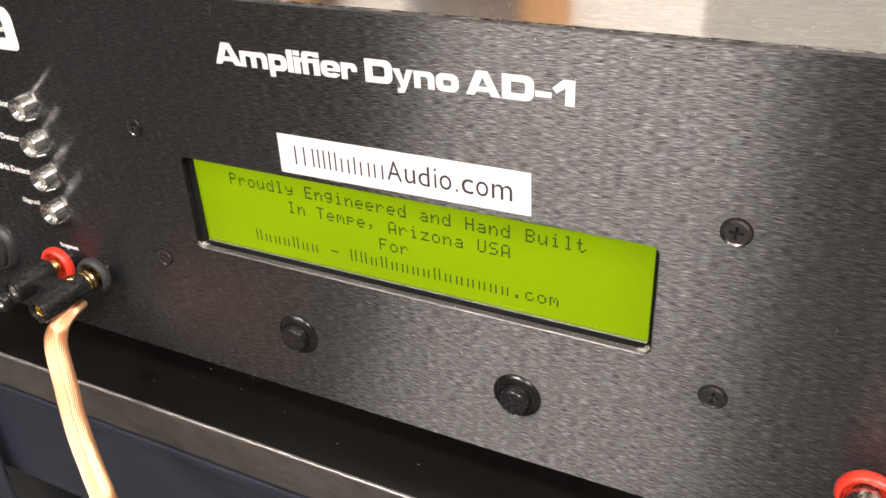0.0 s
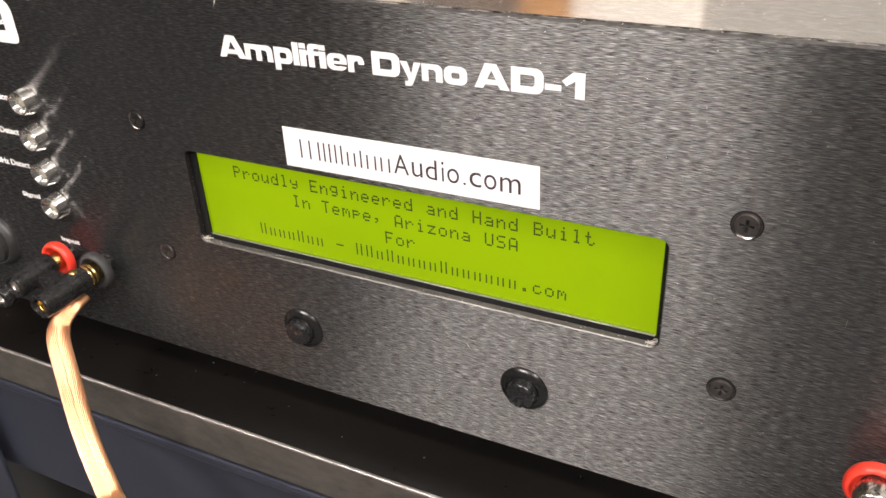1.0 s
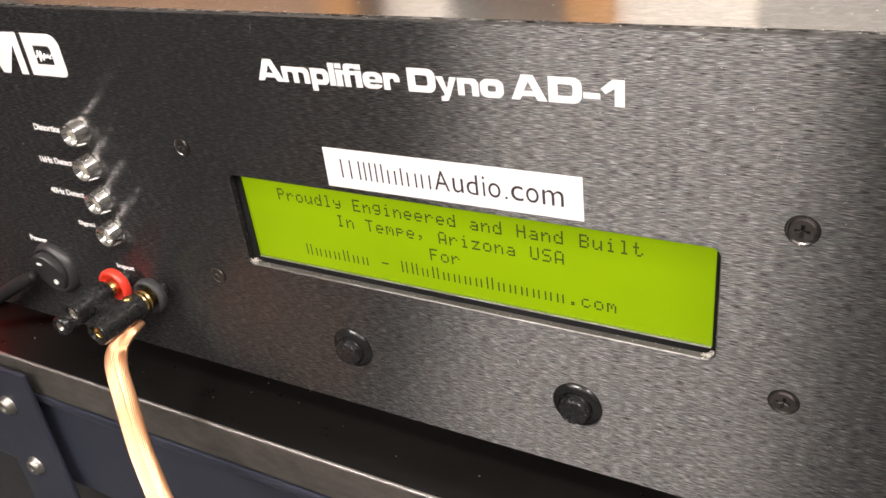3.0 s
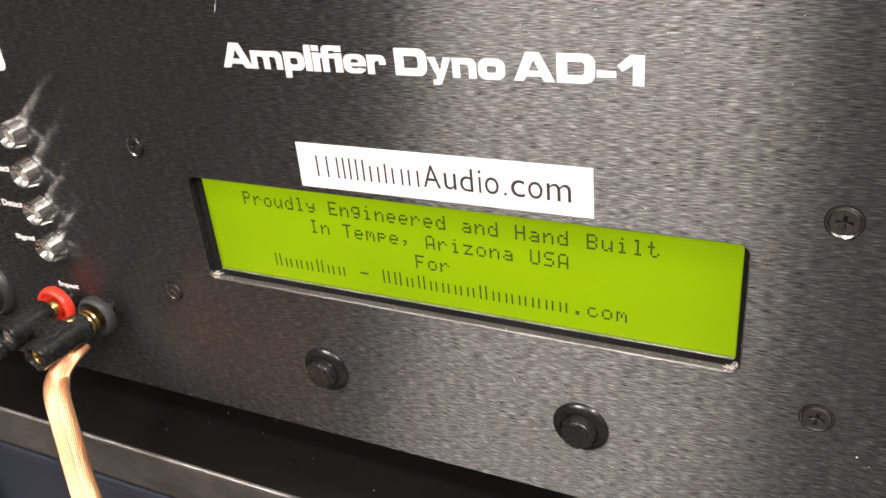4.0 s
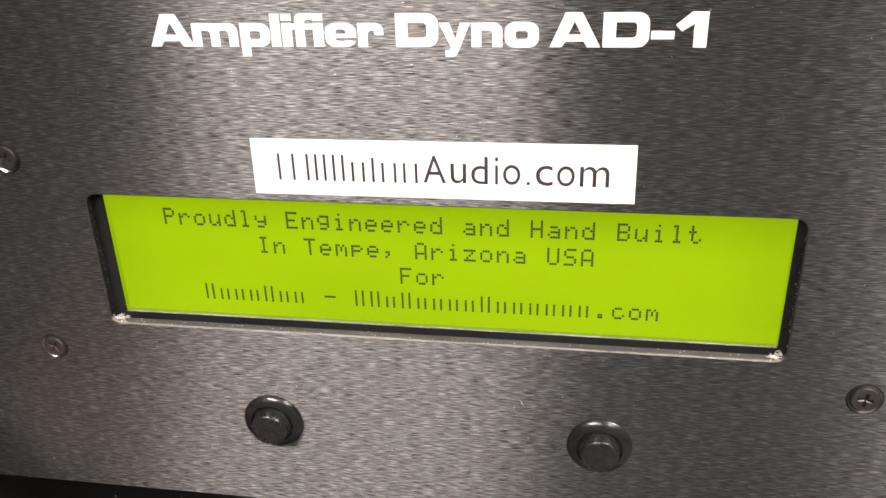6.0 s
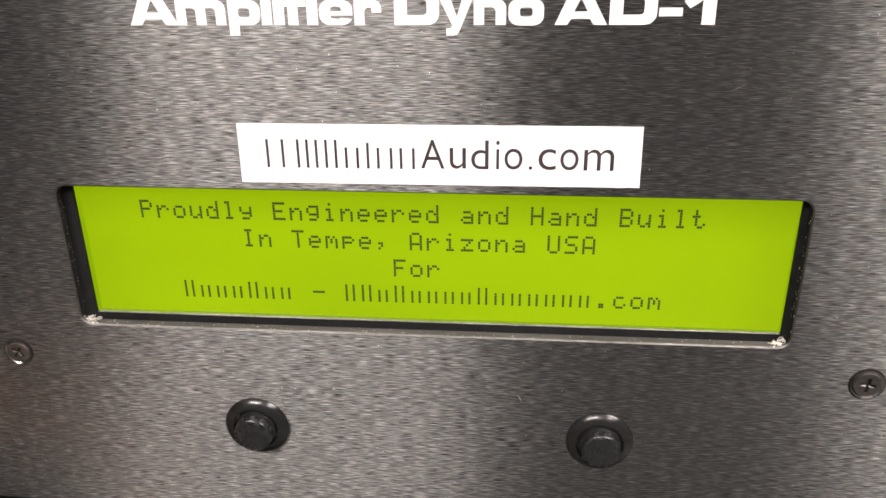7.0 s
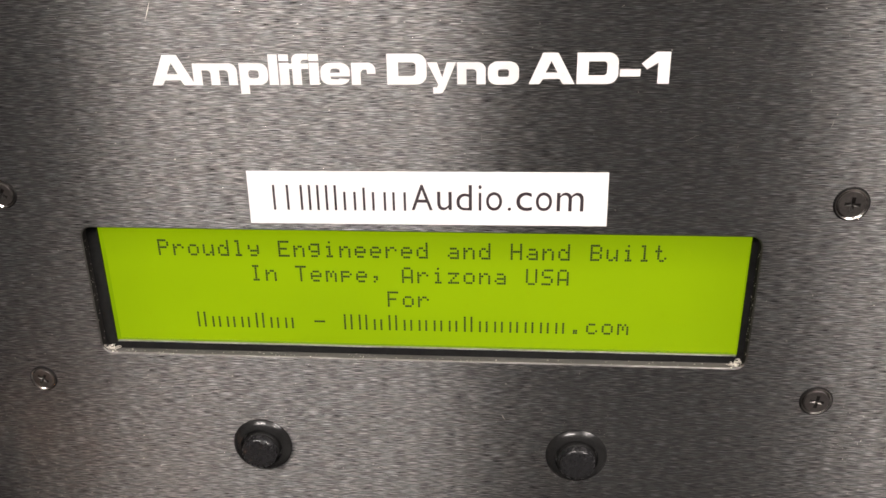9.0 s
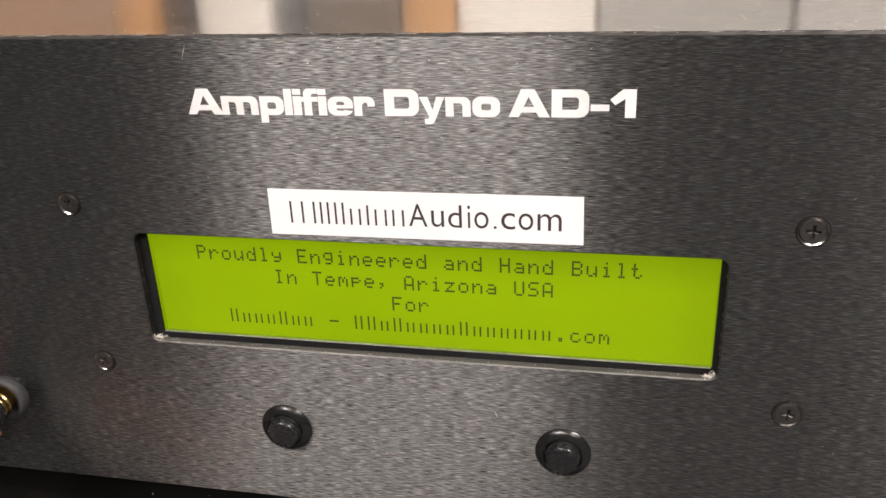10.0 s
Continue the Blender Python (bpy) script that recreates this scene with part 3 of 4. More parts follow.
FLAG = [(45.3, 117.0), (48.0, 119.35), (50.8, 119.35), (50.8, 112.95), (48.5, 112.95), (48.5, 117.2), (46.4, 115.8)]
part("title_figure", prism([(title_x(x) * mm, (113.05 + 0.985 * (z - BASE)) * mm) for x, z in FLAG], -0.00008, -0.00002), WHITE_INK, gear, "bold white printed figure")

# label tape: the generic words are lettered, the name before them is plain strokes
sticker = part("label_tape", prism([(-0.03548, 0.08219), (0.04188, 0.08254), (0.04174, 0.09450), (-0.03541, 0.09415)], -0.00022, -0.00002), STICKER, gear, "white adhesive label tape")
AUDIO = "A -0.5 4.0 c, u 5.0 8.1 x, d 9.1 12.4 c, i 13.8 14.45 c, o 15.4 18.8 x, . 20.0 20.7 p, c 21.8 25.1 x, o 25.9 29.3 x, m 30.3 35.9 x"
SPAN = {"c": (86.0, 91.7), "x": (86.0, 90.15), "p": (86.0, 86.7)}


def on_label(x, z):
    """From the print's own grid to the slightly tilted tape, in metres."""
    return (-35.45 + (x + 36.0) * 1.0045) * mm, (z - 0.42 + 0.0045 * (x + 36.0)) * mm


items = []
for word in AUDIO.split(", "):
    ch, x0, x1, span = word.split(" ")
    (ax, az), (bx, bz) = on_label(float(x0), SPAN[span][0]), on_label(float(x1), SPAN[span][1])
    items.append((ch, ax, bx, az, bz))
part("label_text", glyphs(items, -0.00023, 0.00004, -0.004), LABEL_INK, sticker, "thin dark printed text")
ST = 0.00050


def stroke(x0, x1, z0, z1):
    part("label_stroke", box(x0, x1, -0.00027, -0.00023, z0, z1), LABEL_INK, sticker, "thin dark plain stroke")


for x, top in ((-30.6, 91.5), (-27.6, 91.5), (-24.6, 91.5), (-22.8, 91.5), (-21.0, 91.5), (-19.1, 91.5), (-17.2, 91.5), (-15.2, 90.0), (-13.0, 90.0), (-11.0, 91.0), (-9.0, 90.0), (-6.5, 90.0), (-4.6, 90.0), (-2.2, 90.0)):
    (ax, az), (bx, bz) = on_label(x, 85.8), on_label(x, top)
    stroke(ax, ax + ST, az, bz)

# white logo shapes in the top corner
LEG = [(-155.2, 107.8), (-155.2, 122.3), (-169.0, 122.2), (-176.5, 122.2), (-176.5, 107.8), (-172.6, 107.8), (-172.6, 117.6), (-168.6, 107.8), (-164.7, 107.8), (-158.8, 118.1), (-158.8, 107.8)]
part("logo_block", prism([(x * mm, z * mm) for x, z in LEG], -0.00008, -0.00001), WHITE_INK, gear, "white printed logo shape")


def logo_ring():
    """A block with two rounded corners and a window in it."""
    x0, x1, z0, z1 = -152.85, -134.9, 107.9, 122.3
    o = arc(x1 - 4.6, z1 - 4.4, 4.6, 4.4, 0, 90) + [(x0, z1), (x0, z0)] + arc(x1 - 2.4, z0 + 2.2, 2.4, 2.2, 270, 360)
    i = arc(-141.3, 116.8, 1.3, 1.4, 0, 90) + [(-148.4, 118.2), (-148.4, 111.9)] + arc(-140.3, 112.2, 0.3, 0.3, 270, 360)
    bm = bmesh.new()
    lo = [[bm.verts.new((x * mm, y, z * mm)) for x, z in o] for y in (-0.00008, -0.00001)]
    li = [[bm.verts.new((x * mm, y, z * mm)) for x, z in i] for y in (-0.00008, -0.00001)]
    n = len(o)
    for k in range(n):
        j = (k + 1) % n
        bm.faces.new((lo[0][k], lo[0][j], li[0][j], li[0][k]))
        bm.faces.new((lo[0][k], lo[1][k], lo[1][j], lo[0][j]))
        bm.faces.new((li[0][k], li[0][j], li[1][j], li[1][k]))
    bmesh.ops.recalc_face_normals(bm, faces=bm.faces[:])
    return bm


part("logo_block", logo_ring(), WHITE_INK, gear, "white printed logo shape")
LOOPS = [(-148.6, 114.0), (-147.4, 114.5), (-146.6, 116.6), (-146.1, 113.0), (-145.3, 116.4), (-144.6, 113.4), (-143.6, 115.6), (-143.0, 114.2), (-142.0, 115.4), (-141.4, 114.0), (-140.6, 115.2), (-139.4, 115.0)]
part("logo_squiggle", tube(smooth_path([(x * mm, -0.0001, z * mm) for x, z in LOOPS], 5), 0.00028, 6), WHITE_INK, gear, "small white printed squiggle")
part("logo_squiggle", tube(smooth_path([(-148.6 * mm, -0.0001, 114.6 * mm), (-145.0 * mm, -0.0001, 114.9 * mm), (-140.0 * mm, -0.0001, 114.2 * mm)], 5), 0.0002, 6), WHITE_INK, gear, "small white printed squiggle")

# small captions
for text, x0, x1, z in (("Distortion", -163.5, -149.1, 88.0), ("1kHz Detect", -166.7, -149.3, 75.2), ("40Hz Detect", -167.3, -149.1, 62.6), ("Signal", -157.9, -148.9, 50.0), ("Power", -192.3, -182.0, 38.0), ("Input", -144.2, -135.0, 33.8)):
    cap = glyphs([(text, x0 * mm, x1 * mm, (z - 0.9) * mm, (z + 1.5) * mm)], -0.00002, 0.00005, 0.036)
    part("caption", cap, WHITE_INK, gear, "small white printed caption")


def screw(x, z, r=0.0036, turn=0.0):
    """A countersunk cross-recess screw: the bared cone of its hole, a flat head and a recess that slopes in to its middle."""
    rim = [(r * 1.25, 0.0), (r * 1.24, 0.00012), (r * 1.20, 0.00034), (r * 1.13, 0.00038)]
    seat = part("screw", lathe(rim, 36, None, pose(x, 0, z)), RIM_BLACK, gear, "black countersunk cross-head screw", True)
    part("countersink", lathe([(r * 1.13, 0.00038), (r * 0.93, 0.00002)], 36, None, pose(x, 0, z)), CUT_METAL, seat, "bare cone of the screw hole", True)
    w, far, front = r * 0.14, r * 0.54, -0.00052
    cross = [(far, -w), (far, w), (w, w), (w, far), (-w, far), (-w, w), (-far, w), (-far, -w), (-w, -w), (-w, -far), (w, -far), (w, -w)]
    m = pose(x, 0, z, 0, turn, 0)
    bm = flat_fill([arc(0, 0, r * 0.89, r * 0.89, 0, 350, 35), cross])
    bm.transform(m @ pose(0, front, 0))
    skirt = lathe([(r * 0.92, 0.0), (r * 0.92, 0.00036), (r * 0.89, -front)], 36, None, m)
    me = bpy.data.meshes.new("tmp")
    skirt.to_mesh(me)
    skirt.free()
    bm.from_mesh(me)
    bpy.data.meshes.remove(me)
    part("head", bm, SCREW_HEAD, seat)
    bm = bmesh.new()
    rim = [bm.verts.new(m @ Vector((u, front, v))) for u, v in cross]
    low = bm.verts.new(m @ Vector((0, -0.00003, 0)))
    for i in range(12):
        bm.faces.new((rim[i], rim[(i + 1) % 12], low))
    part("recess", bm, SCREW, seat, "cross recess")


for k, (x, z) in enumerate(((-0.0915, 0.0884), (0.0916, 0.0884), (-0.0915, 0.0409), (0.0916, 0.0407))):
    screw(x, z - 0.0002, 0.0027 if x < 0 else 0.0030, (28, 4, 35, 8)[k])


def push_button(x, z):
    """A wide domed collar, a groove, a stepped plunger and its flat cap."""
    ring = [(0.0071, 0.0), (0.0073, 0.0003), (0.0073, 0.0006), (0.0071, 0.0009), (0.0064, 0.0014), (0.0056, 0.0018), (0.0052, 0.0019), (0.0050, 0.0018), (0.0049, 0.0004)]
    b = part("push_button", lathe(ring, 44, None, pose(x, 0, z)), BUTTON_RING, gear, "round black push button", True)
    sharpened(b, 24)
    step = [(0.0047, 0.0003), (0.0047, 0.0020), (0.0045, 0.0024), (0.0041, 0.0026)]
    sharpened(part("plunger", lathe(step, 40, None, pose(x, 0, z)), BUTTON_RING, b, "", True), 35)
    cap = [(0.0042, 0.0012), (0.0042, 0.0040), (0.00405, 0.0043), (0.0037, 0.0045), (0.0032, 0.00455), (0.0, 0.0046)]
    sharpened(part("cap", lathe(cap, 40, None, pose(x, 0, z)), BUTTON_CAP, b, "satin black cap", True), 60)


push_button(-0.0385, 0.0236)
push_button(0.0381, 0.0235)


def indicator(x, z):
    """A chrome indicator bezel: a stepped cone with a recessed lens."""
    prof = [(0.0052, 0.0), (0.0052, 0.0007), (0.0051, 0.0009), (0.0042, 0.0044), (0.0040, 0.0048), (0.0036, 0.0048), (0.0031, 0.0040), (0.0024, 0.0024), (0.0019, 0.0022)]
    b = part("indicator", lathe(prof, 60, None, pose(x, 0, z), lambda a, r, h: 1.0 + 0.035 * abs(math.cos(6 * a)) if h > 0.001 else 1.0), CHROME, gear, "polished chrome indicator bezel", True)
    sharpened(b, 30)
    part("lens", lathe([(0.0020, 0.0014), (0.0019, 0.0028), (0.0014, 0.0036), (0.0, 0.0039)], 20, None, pose(x, 0, z)), LED_LENS, b, "clear lens", True)


for z in (0.0883, 0.0753, 0.0623, 0.0493):
    indicator(-0.1390, z + 0.0006)


def binding_post(x, z, ring_mat, label, tip):
    base = part("binding_post", lathe([(0.0036, 0.0), (0.0036, 0.0030), (0.0030, 0.0034)], 32, None, pose(x, 0, z)), BLACK_PLASTIC, gear, label, True)
    knurl = [(0.0030, 0.0034), (0.0056, 0.0034), (0.0066, 0.0040), (0.0070, 0.0050), (0.0070, 0.0064), (0.0066, 0.0073), (0.0059, 0.0076), (0.0053, 0.0072), (0.0049, 0.0058), (0.0034, 0.0052)]
    sharpened(part("nut", lathe(knurl, 48, None, pose(x, 0, z)), ring_mat, base, "", True), 60)
    part("stem", lathe([(0.0032, 0.0015), (0.0032, 0.0095), (0.0028, 0.0100)], 24, None, pose(x, 0, z)), BRASS if tip is None else tip, base, "plated stem", True)
    return base


binding_post(-0.1412, 0.0292, RED_PLASTIC, "red screw binding post", None)
binding_post(-0.1228, 0.0288, GREY_RUBBER, "dark grey screw binding post", None)
right_post = binding_post(0.1300, 0.0272, RED_PLASTIC, "red screw binding post with a bare nickel tip", NICKEL)
part("tip", lathe([(0.0047, 0.0081), (0.0047, 0.0130), (0.0043, 0.0136), (0.0030, 0.0138), (0.0028, 0.0120), (0, 0.0120)], 28, None, pose(0.1300, 0, 0.0272)), NICKEL, right_post, "bare nickel tip", True)

# rocker switch
sw = part("rocker_switch", lathe([(0.0112, 0), (0.0112, 0.0010), (0.0107, 0.0020), (0.0097, 0.0030), (0.0090, 0.0034), (0.0087, 0.0015)], 44, None, pose(-0.1815, 0, 0.0264)), SWITCH_BLACK, gear, "round black rocker switch", True)
bm = lathe([(0.0086, 0.0), (0.0086, 0.0046), (0.0082, 0.0051), (0, 0.0052)], 36)
for v in bm.verts:
    if v.co.y < -0.003:
        v.co.y -= 0.20 * v.co.z
bm.transform(pose(-0.1815, 0, 0.0264))
sharpened(part("rocker", bm, SWITCH_BLACK, sw, "", True), 40)
part("rocker_mark", box(-0.1845, -0.1820, -0.0064, -0.0060, 0.0302, 0.0312), WHITE_INK, sw, "white mark")
part("rocker_mark", lathe([(0.0012, 0.0040), (0.0012, 0.0049), (0.0006, 0.0049), (0.0006, 0.0040)], 18, None, pose(-0.1790, 0, 0.0225)), WHITE_INK, sw, "white mark")

# ---------------------------------------------------------------- banana plug, wire and lead
plug = thing("banana_plug", (-0.132, -0.0085, 0.0288), "black double banana plug pushed into binding posts", "plug")


def barrel(dx, dz, r, y0, y1, bore, name="barrel"):
    prof = [(0.0028, y0), (r * 0.93, y0), (r, y0 + 0.0008), (r, y0 + 0.0050), (r * 0.97, y0 + 0.0054), (r * 0.99, y1 - 0.0007), (r * 0.94, y1), (r * 0.66, y1), (r * 0.62, y1 - 0.0006), (r * 0.60, y1 - 0.006)]
    b = part(name, lathe(prof, 32, None, pose(dx, 0, dz)), BLACK_PLASTIC, plug, "", True)
    sharpened(b, 40)
    part("socket", lathe([(r * 0.58, y1 - 0.010), (r * 0.58, y1 - 0.0012), (r * 0.46, y1 - 0.0010), (r * 0.42, y1 - 0.0014), (r * 0.40, y1 - 0.008), (0, y1 - 0.008)], 24, None, pose(dx, 0, dz)), bore, b, "plated socket", True)
    return b


b1 = barrel(0.0092, 0.0, 0.0046, 0.0030, 0.0225, BRASS)
b2 = barrel(-0.0092, 0.0006, 0.0048, 0.0015, 0.0176, NICKEL)
part("collar", lathe([(0.0031, -0.001), (0.0040, -0.001), (0.0041, 0.0008), (0.0034, 0.0011), (0.0041, 0.0014), (0.0041, 0.0028), (0.0031, 0.003)], 28, None, pose(0.0092, 0, 0)), BRASS, b1, "gold plated collar", True)
part("bridge", box(-0.0075, 0.0075, -0.0112, -0.0045, -0.0030, 0.0020, 0.0010), BLACK_PLASTIC, plug)
part("side_barrel", lathe([(0.0012, 0.004), (0.0034, 0.004), (0.0037, 0.005), (0.0037, 0.0190), (0.0033, 0.0196), (0.0022, 0.0196), (0.0021, 0.012), (0, 0.012)], 24, None, pose(-0.0158, 0, -0.0050)), BLACK_PLASTIC, plug, "", True)
part("side_socket", lathe([(0.0021, 0.0120), (0.0021, 0.0192), (0.0017, 0.0192), (0.0016, 0.0125), (0, 0.0125)], 20, None, pose(-0.0158, 0, -0.0050)), NICKEL, plug, "plated socket", True)
for dx, b in ((0.0092, b1), (-0.0092, b2)):
    bm = lathe([(0.0017, 0), (0.0017, 0.0005), (0.0013, 0.0007), (0, 0.0007)], 16)
    bm.transform(pose(dx, -0.0068, 0.0044, -90))
    part("set_screw", bm, BRASS, b, "brass set screw", True)

wire = thing("speaker_wire", (-0.1215, -0.012, 0.022), "bare-looking copper speaker wire in clear jacket", "cable")
LINE = smooth_path([(0.0005, -0.0020, 0.0012), (0.0000, -0.0065, 0.0003), (-0.0015, -0.0103, -0.0018), (-0.0018, -0.0140, -0.0046), (0.0010, -0.0180, -0.0083), (0.0089, -0.0240, -0.0163), (0.0198, -0.0320, -0.0259), (0.0298, -0.0380, -0.0344), (0.0373, -0.0420, -0.0408), (0.0493, -0.0484, -0.0510), (0.0513, -0.0524, -0.1010)], 8)
FLAT = Vector((0.60, 0.80, 0.0))


def wire_frame(i):
    """Across, thickness and width factors: the bared end leaves the plug thin, then spreads into two round cores."""
    n = len(LINE)
    d = (LINE[min(i + 1, n - 1)] - LINE[max(i - 1, 0)]).normalized()
    k = min(1.0, i / 26)
    f = Vector((1.0, 0.1, 0.0)).lerp(FLAT, k)
    a = (f - d * f.dot(d)).normalized()
    k = min(1.0, i / 26)
    return a, d.cross(a), 0.45 + 0.55 * k, 0.45 + 0.55 * k


for s in (-1, 1):
    core = []
    for i, p in enumerate(LINE):
        a, c, wide, thick = wire_frame(i)
        core.append(p + a * (s * 0.0017 * (wide - 0.12)))
    cond = part("conductor", tube(core, lambda u: 0.0018 * min(1.0, 0.3 + 3.0 * u), 14), COPPER, wire, "", True)
    for k in range(24):
        path = []
        for i, p in enumerate(core):
            a, c, wide, thick = wire_frame(i)
            ang = 2 * math.pi * (k / 24 + 0.7 * s * i / (len(LINE) - 1))
            path.append(p + a * math.cos(ang) * 0.0021 * wide + c * math.sin(ang) * 0.0021 * thick)
        part("strand", tube(path, 0.00029, 6), COPPER, cond, "", True)

lead = thing("black_lead", (-0.190, -0.006, 0.024), "black rubber lead lying before the switch", "cable")
bm = tube(smooth_path([(0.0012, -0.0004, 0.0008), (-0.0040, -0.0010, -0.0020), (-0.0130, -0.0018, -0.0066), (-0.0280, -0.0035, -0.0150), (-0.0480, -0.0060, -0.0270), (-0.0720, -0.0075, -0.0365), (-0.2000, -0.0075, -0.0368)], 7), lambda u: 0.0019 + 0.0010 * min(1.0, u * 5), 16)
part("sleeve", bm, RUBBER, lead, "", True)

# ---------------------------------------------------------------- things beside and behind the instrument
# Added out of view at the left, only to reflect red in the shelf.
case = thing("red_block", (-0.309, 0.02, SHELF_Z), "unseen red plastic block added for the red reflection on the shelf", "case")
part("body", box(-0.055, 0.055, -0.03, 0.10, 0.0, 0.085, 0.004), RED_PLASTIC, case)
part("lid", box(-0.056, 0.056, -0.031, 0.101, 0.0855, 0.105, 0.004), RED_PLASTIC, case)


def carton(x0, x1, y0, y1, h, material, label):
    c = thing("carton", ((x0 + x1) / 2, (y0 + y1) / 2, SHELF_Z), label, "carton", "cartons behind the instrument")
    hx, hy = (x1 - x0) / 2, (y1 - y0) / 2
    part("body", box(-hx, hx, -hy, hy, 0.0, h, 0.0015), material, c)
    part("flap", box(-hx + 0.001, -0.0006, -hy + 0.001, hy - 0.001, h + 0.0004, h + 0.0034, 0.0006), material, c)
    part("flap", box(0.0006, hx - 0.001, -hy + 0.001, hy - 0.001, h + 0.0004, h + 0.0034, 0.0006), material, c)
    return c


carton(-0.520, -0.229, 0.252, 0.42, 0.44, CARDBOARD, "tall brown cardboard carton standing upright")
carton(-0.227, -0.205, 0.250, 0.42, 0.44, TAN_CARD, "narrow orange kraft carton standing upright")
carton(-0.203, -0.180, 0.256, 0.42, 0.44, CHASSIS, "narrow black carton standing upright")
carton(-0.178, -0.138, 0.250, 0.42, 0.44, WHITE_CARD, "narrow white carton standing upright")
carton(-0.136, -0.118, 0.256, 0.42, 0.44, CHASSIS, "narrow black carton standing upright")
carton(-0.116, -0.066, 0.252, 0.42, 0.44, DARK_CARD, "dark brown carton standing upright")
carton(-0.064, -0.037, 0.250, 0.42, 0.44, TAN_CARD, "narrow orange kraft carton standing upright")
carton(-0.035, 0.034, 0.250, 0.42, 0.46, WHITE_CARD, "white carton standing upright")
carton(0.036, 0.126, 0.252, 0.42, 0.46, GREY_CARD, "pale grey carton standing upright")
carton(0.128, 0.400, 0.250, 0.42, 0.46, PALE_CARD, "wide off-white carton standing upright")

# ---------------------------------------------------------------- dust and scratches
rng = random.Random(7)


def specks(name, n, place, size, label):
    verts, faces = [], []
    for _ in range(n):
        c, ux, uy = place()
        s = size * rng.uniform(0.35, 1.0) ** 1.6
        st, a = rng.uniform(1.0, 2.6), rng.uniform(0, math.pi)
        nrm = ux.cross(uy)
        e1, e2 = ux * math.cos(a) + uy * math.sin(a), uy * math.cos(a) - ux * math.sin(a)
        k = len(verts)
        verts += [c + e1 * s * st, c + e2 * s, c - e1 * s * st, c - e2 * s, c + nrm * s * 0.7]
        faces += [(k, k + 1, k + 4), (k + 1, k + 2, k + 4), (k + 2, k + 3, k + 4), (k + 3, k, k + 4)]
    me = bpy.data.meshes.new(name)
    me.from_pydata([tuple(v) for v in verts], [], faces)
    me.materials.append(DUST)
    return tagged(new(name, me), label, "dust", kind="stuff")


X, Y, Z = Vector((1, 0, 0)), Vector((0, 1, 0)), Vector((0, 0, 1))


def on_panel():
    while True:
        x, z = rng.uniform(-0.2, 0.2), rng.uniform(0.0, 0.131)
        if not (OPEN[0] - 0.002 < x < OPEN[1] + 0.002 and OPEN[2] - 0.002 < z < OPEN[3] + 0.002) and not (-0.037 < x < 0.042 and 0.082 < z < 0.095):
            return Vector((x, -0.00001, z)), X, Z


specks("panel_dust", 760, on_panel, 0.00013, "fine pale dust on the brushed panel")


def on_shelf():
    return Vector((rng.uniform(-0.26, 0.1), rng.uniform(SHELF_Y + 0.001, 0.02), SHELF_Z + 0.00001)), X, Y


def on_smudge():
    cx, cz = rng.choice(((-0.112, 0.020), (-0.118, 0.008), (-0.105, 0.028), (-0.095, 0.010), (-0.16, 0.045), (-0.125, 0.055), (0.098, 0.030)))
    return Vector((cx + rng.gauss(0, 0.006), -0.00001, max(0.0, cz + rng.gauss(0, 0.005)))), X, Z


def on_edge():
    return Vector((rng.uniform(-0.12, 0.16), rng.uniform(0.0002, 0.003), P_T + 0.00001)), X, Y


def on_halo():
    a, r = rng.uniform(0, 2 * math.pi), 0.0074 + abs(rng.gauss(0, 0.0016))
    x = 0.0381 if rng.random() < 0.6 else -0.0385
    return Vector((x + r * math.cos(a), -0.00001, 0.0236 + r * math.sin(a))), X, Z


specks("button_dust", 200, on_halo, 0.00009, "fine pale dust round the push buttons")
specks("edge_dust", 150, on_edge, 0.00022, "pale dust along the top edge of the panel")
specks("smudge_dust", 420, on_smudge, 0.00011, "pale dusty smudges on the panel")
specks("shelf_dust", 34, on_shelf, 0.00026, "pale dust specks on the shelf")


def on_cover():
    return Vector((rng.uniform(-0.2, 0.2), 0.0036 + 0.06 * rng.random() ** 1.5, 0.13012)), X, Y


specks("cover_dust", 260, on_cover, 0.0002, "pale dust specks on the cover")


def on_rim():
    q = rng.random()
    x0, x1, z0, z1 = OPEN
    if q < 0.45:
        return Vector((rng.uniform(x0 + 0.002, x1 - 0.002), rng.uniform(0.0003, 0.0022), z0 + 0.00002)), X, Y
    if q < 0.75:
        side = rng.random() < 0.5
        x = abs(rng.gauss(0.0012, 0.0012))
        return Vector((x0 + x if side else x1 - x, rng.uniform(0.0003, 0.0022), z0 + 0.00003 + max(0.0, 0.0022 - x) * 0.5)), X, Y
    left = rng.random() < 0.4
    return Vector((x0 + 0.00002 if left else x1 - 0.00002, rng.uniform(0.0004, 0.0022), rng.uniform(z0 + 0.003, z1 - 0.003))), Z, Y


specks("rim_dust", 260, on_rim, 0.00015, "pale dust gathered in the window rim")


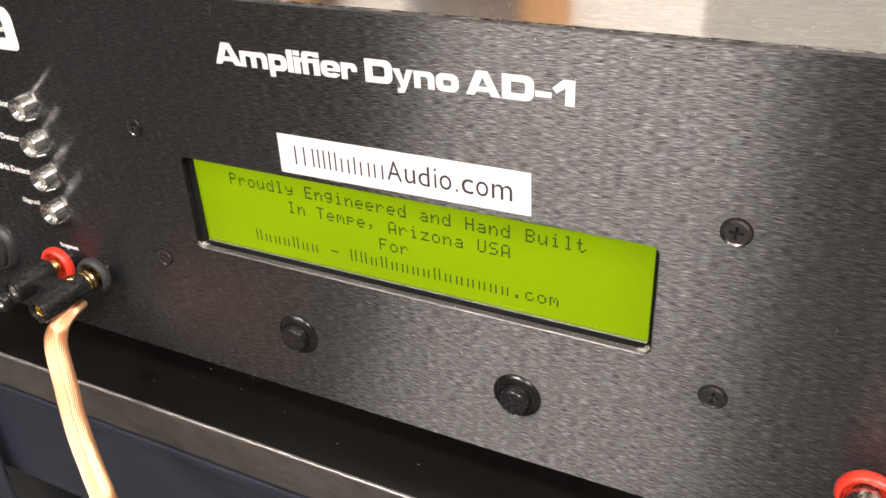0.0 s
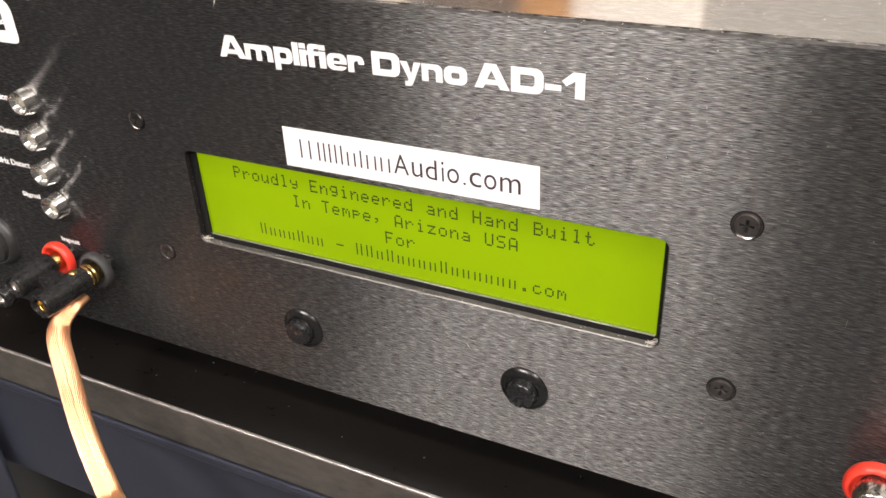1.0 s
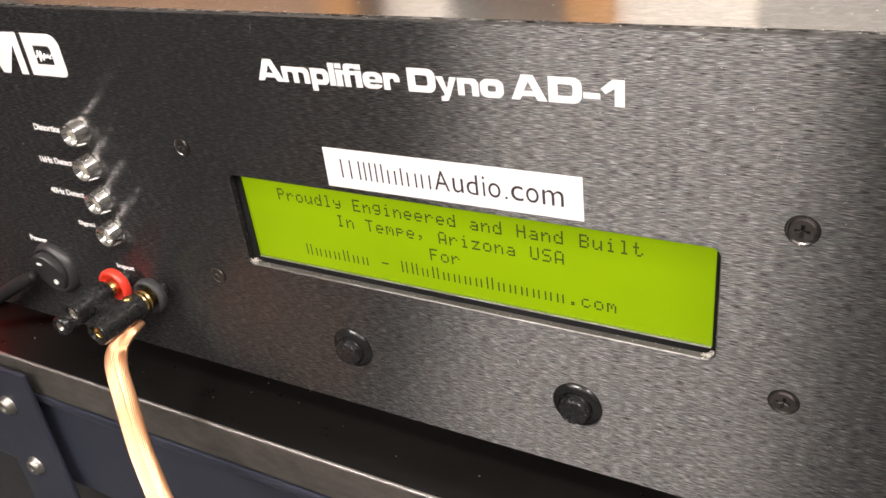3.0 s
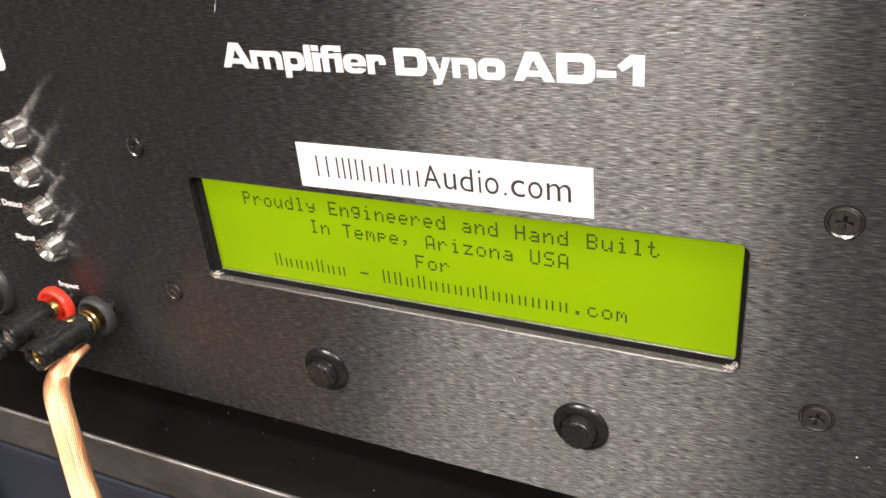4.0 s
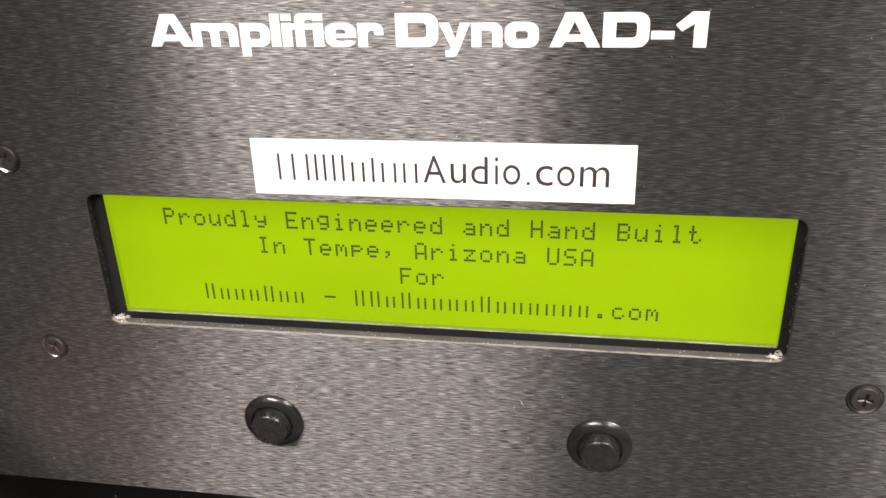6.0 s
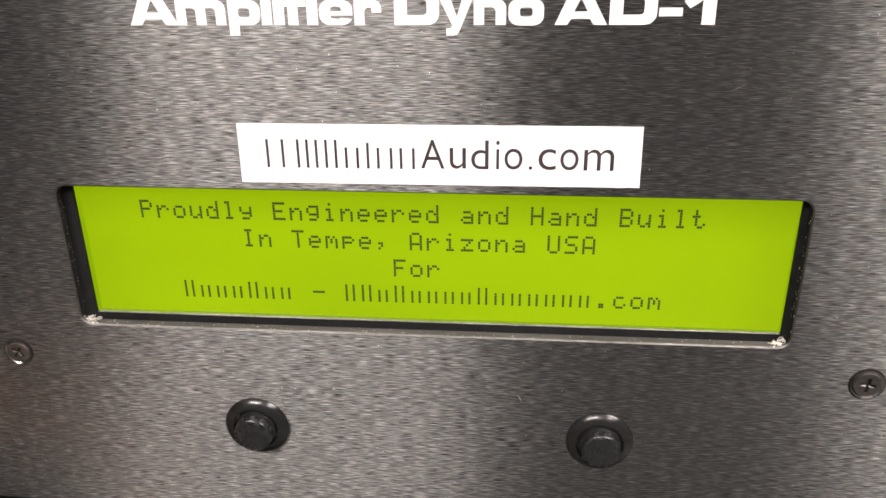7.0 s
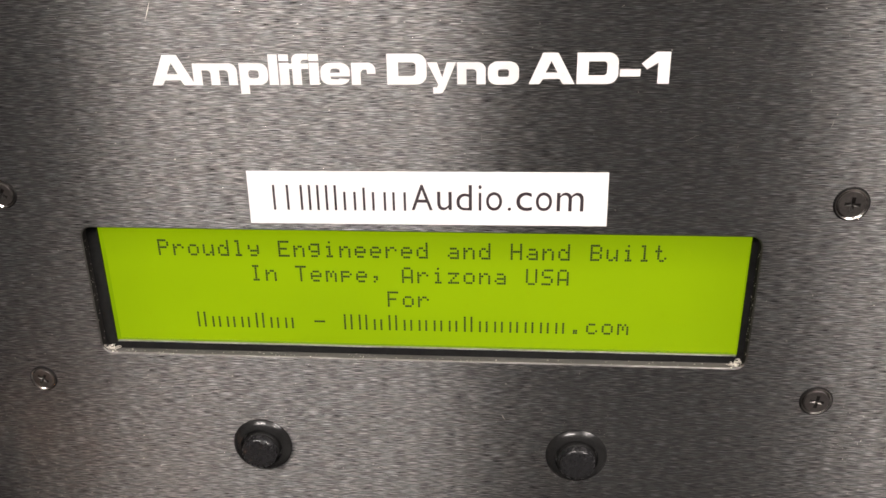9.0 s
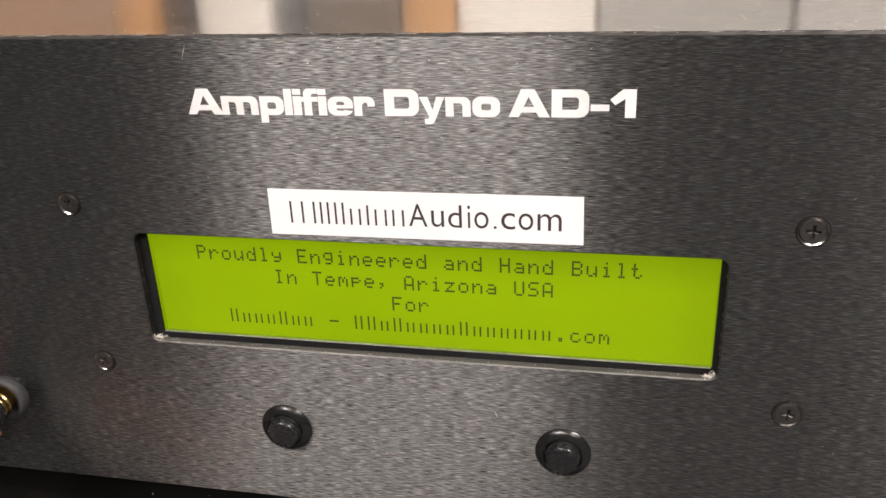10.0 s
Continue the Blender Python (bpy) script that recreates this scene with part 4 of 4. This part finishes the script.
def corner_fluff(x, way):
    """A tuft of short tan fibres caught in a lower corner of the window."""
    bm = bmesh.new()
    for _ in range(26):
        p = Vector((x + way * rng.uniform(0.0006, 0.0030), rng.uniform(0.0003, 0.0021), OPEN[2] + 0.0002))
        p.z += max(0.0, 0.0016 - abs(p.x - x)) * 0.9
        pts = [p]
        for _ in range(3):
            pts.append(pts[-1] + Vector((rng.gauss(0.0002 * way, 0.0004), rng.gauss(0, 0.0002), rng.gauss(0.0001, 0.0002))))
        for q in pts:
            q.y, q.z = min(max(q.y, 0.0001), 0.0022), max(q.z, OPEN[2] + 0.0001)
        tube(smooth_path(pts, 3), 0.00006, 4, bm)
    me = bpy.data.meshes.new("corner_fluff")
    bm.to_mesh(me)
    bm.free()
    me.materials.append(DUST)
    tagged(new("corner_fluff", me), "tan dust fluff in the corner of the display window", "dust", kind="stuff")


corner_fluff(OPEN[0], 1)
corner_fluff(OPEN[1], -1)


def scratch(x, z, dx, dz, w=0.00011):
    bm = bmesh.new()
    d = Vector((dx, 0, dz))
    s = Vector((-dz, 0, dx)).normalized() * w
    c = Vector((x, -0.00001, z))
    a = [bm.verts.new(p) for p in (c, c + d * 0.5 + s, c + d, c + d * 0.5 - s)]
    t = bm.verts.new(c + d * 0.5 + Vector((0, -0.00004, 0)))
    for i in range(4):
        bm.faces.new((a[i], a[(i + 1) % 4], t))
    return part("scratch", bm, DUST, gear, "bright scratch in the black finish")


scratch(-0.0530, 0.1255, 0.0016, 0.0042)
scratch(0.0560, 0.1010, 0.0042, 0.0022, 0.00004)
scratch(0.0200, 0.0345, 0.0010, -0.0020)
scratch(0.1160, 0.0660, 0.0002, 0.0032, 0.00004)
scratch(0.0985, 0.0955, 0.0012, 0.0010, 0.00005)
scratch(0.0850, 0.1040, 0.0004, 0.0020, 0.00004)
scratch(0.0790, 0.1000, 0.0016, 0.0003, 0.00004)
scratch(0.1090, 0.0510, 0.0022, 0.0009, 0.00005)
scratch(0.0460, 0.0430, 0.0030, 0.0006, 0.00006)


def hairlines(n):
    """Fine pale hairline scratches scattered over the plate, most of them on its ends."""
    verts, faces = [], []
    for _ in range(n):
        c, _, _ = on_panel()
        if abs(c.x) < 0.06 and rng.random() < 0.6:
            continue
        a, l, w = rng.uniform(0, math.pi), rng.uniform(0.0006, 0.0030), rng.uniform(0.000006, 0.000018)
        d, e = Vector((math.cos(a), 0, math.sin(a))) * l, Vector((-math.sin(a), 0, math.cos(a))) * w
        bend = e * rng.uniform(-6, 6)
        k = len(verts)
        verts += [c - d, c + bend + e, c + d, c + bend - e, c + bend + Vector((0, -0.00002, 0))]
        faces += [(k, k + 1, k + 4), (k + 1, k + 2, k + 4), (k + 2, k + 3, k + 4), (k + 3, k, k + 4)]
    me = bpy.data.meshes.new("hairline_scratches")
    me.from_pydata([tuple(v) for v in verts], [], faces)
    me.materials.append(DUST)
    tagged(new("hairline_scratches", me), "fine pale hairline scratches on the black plate", "scratches", kind="stuff")


hairlines(140)
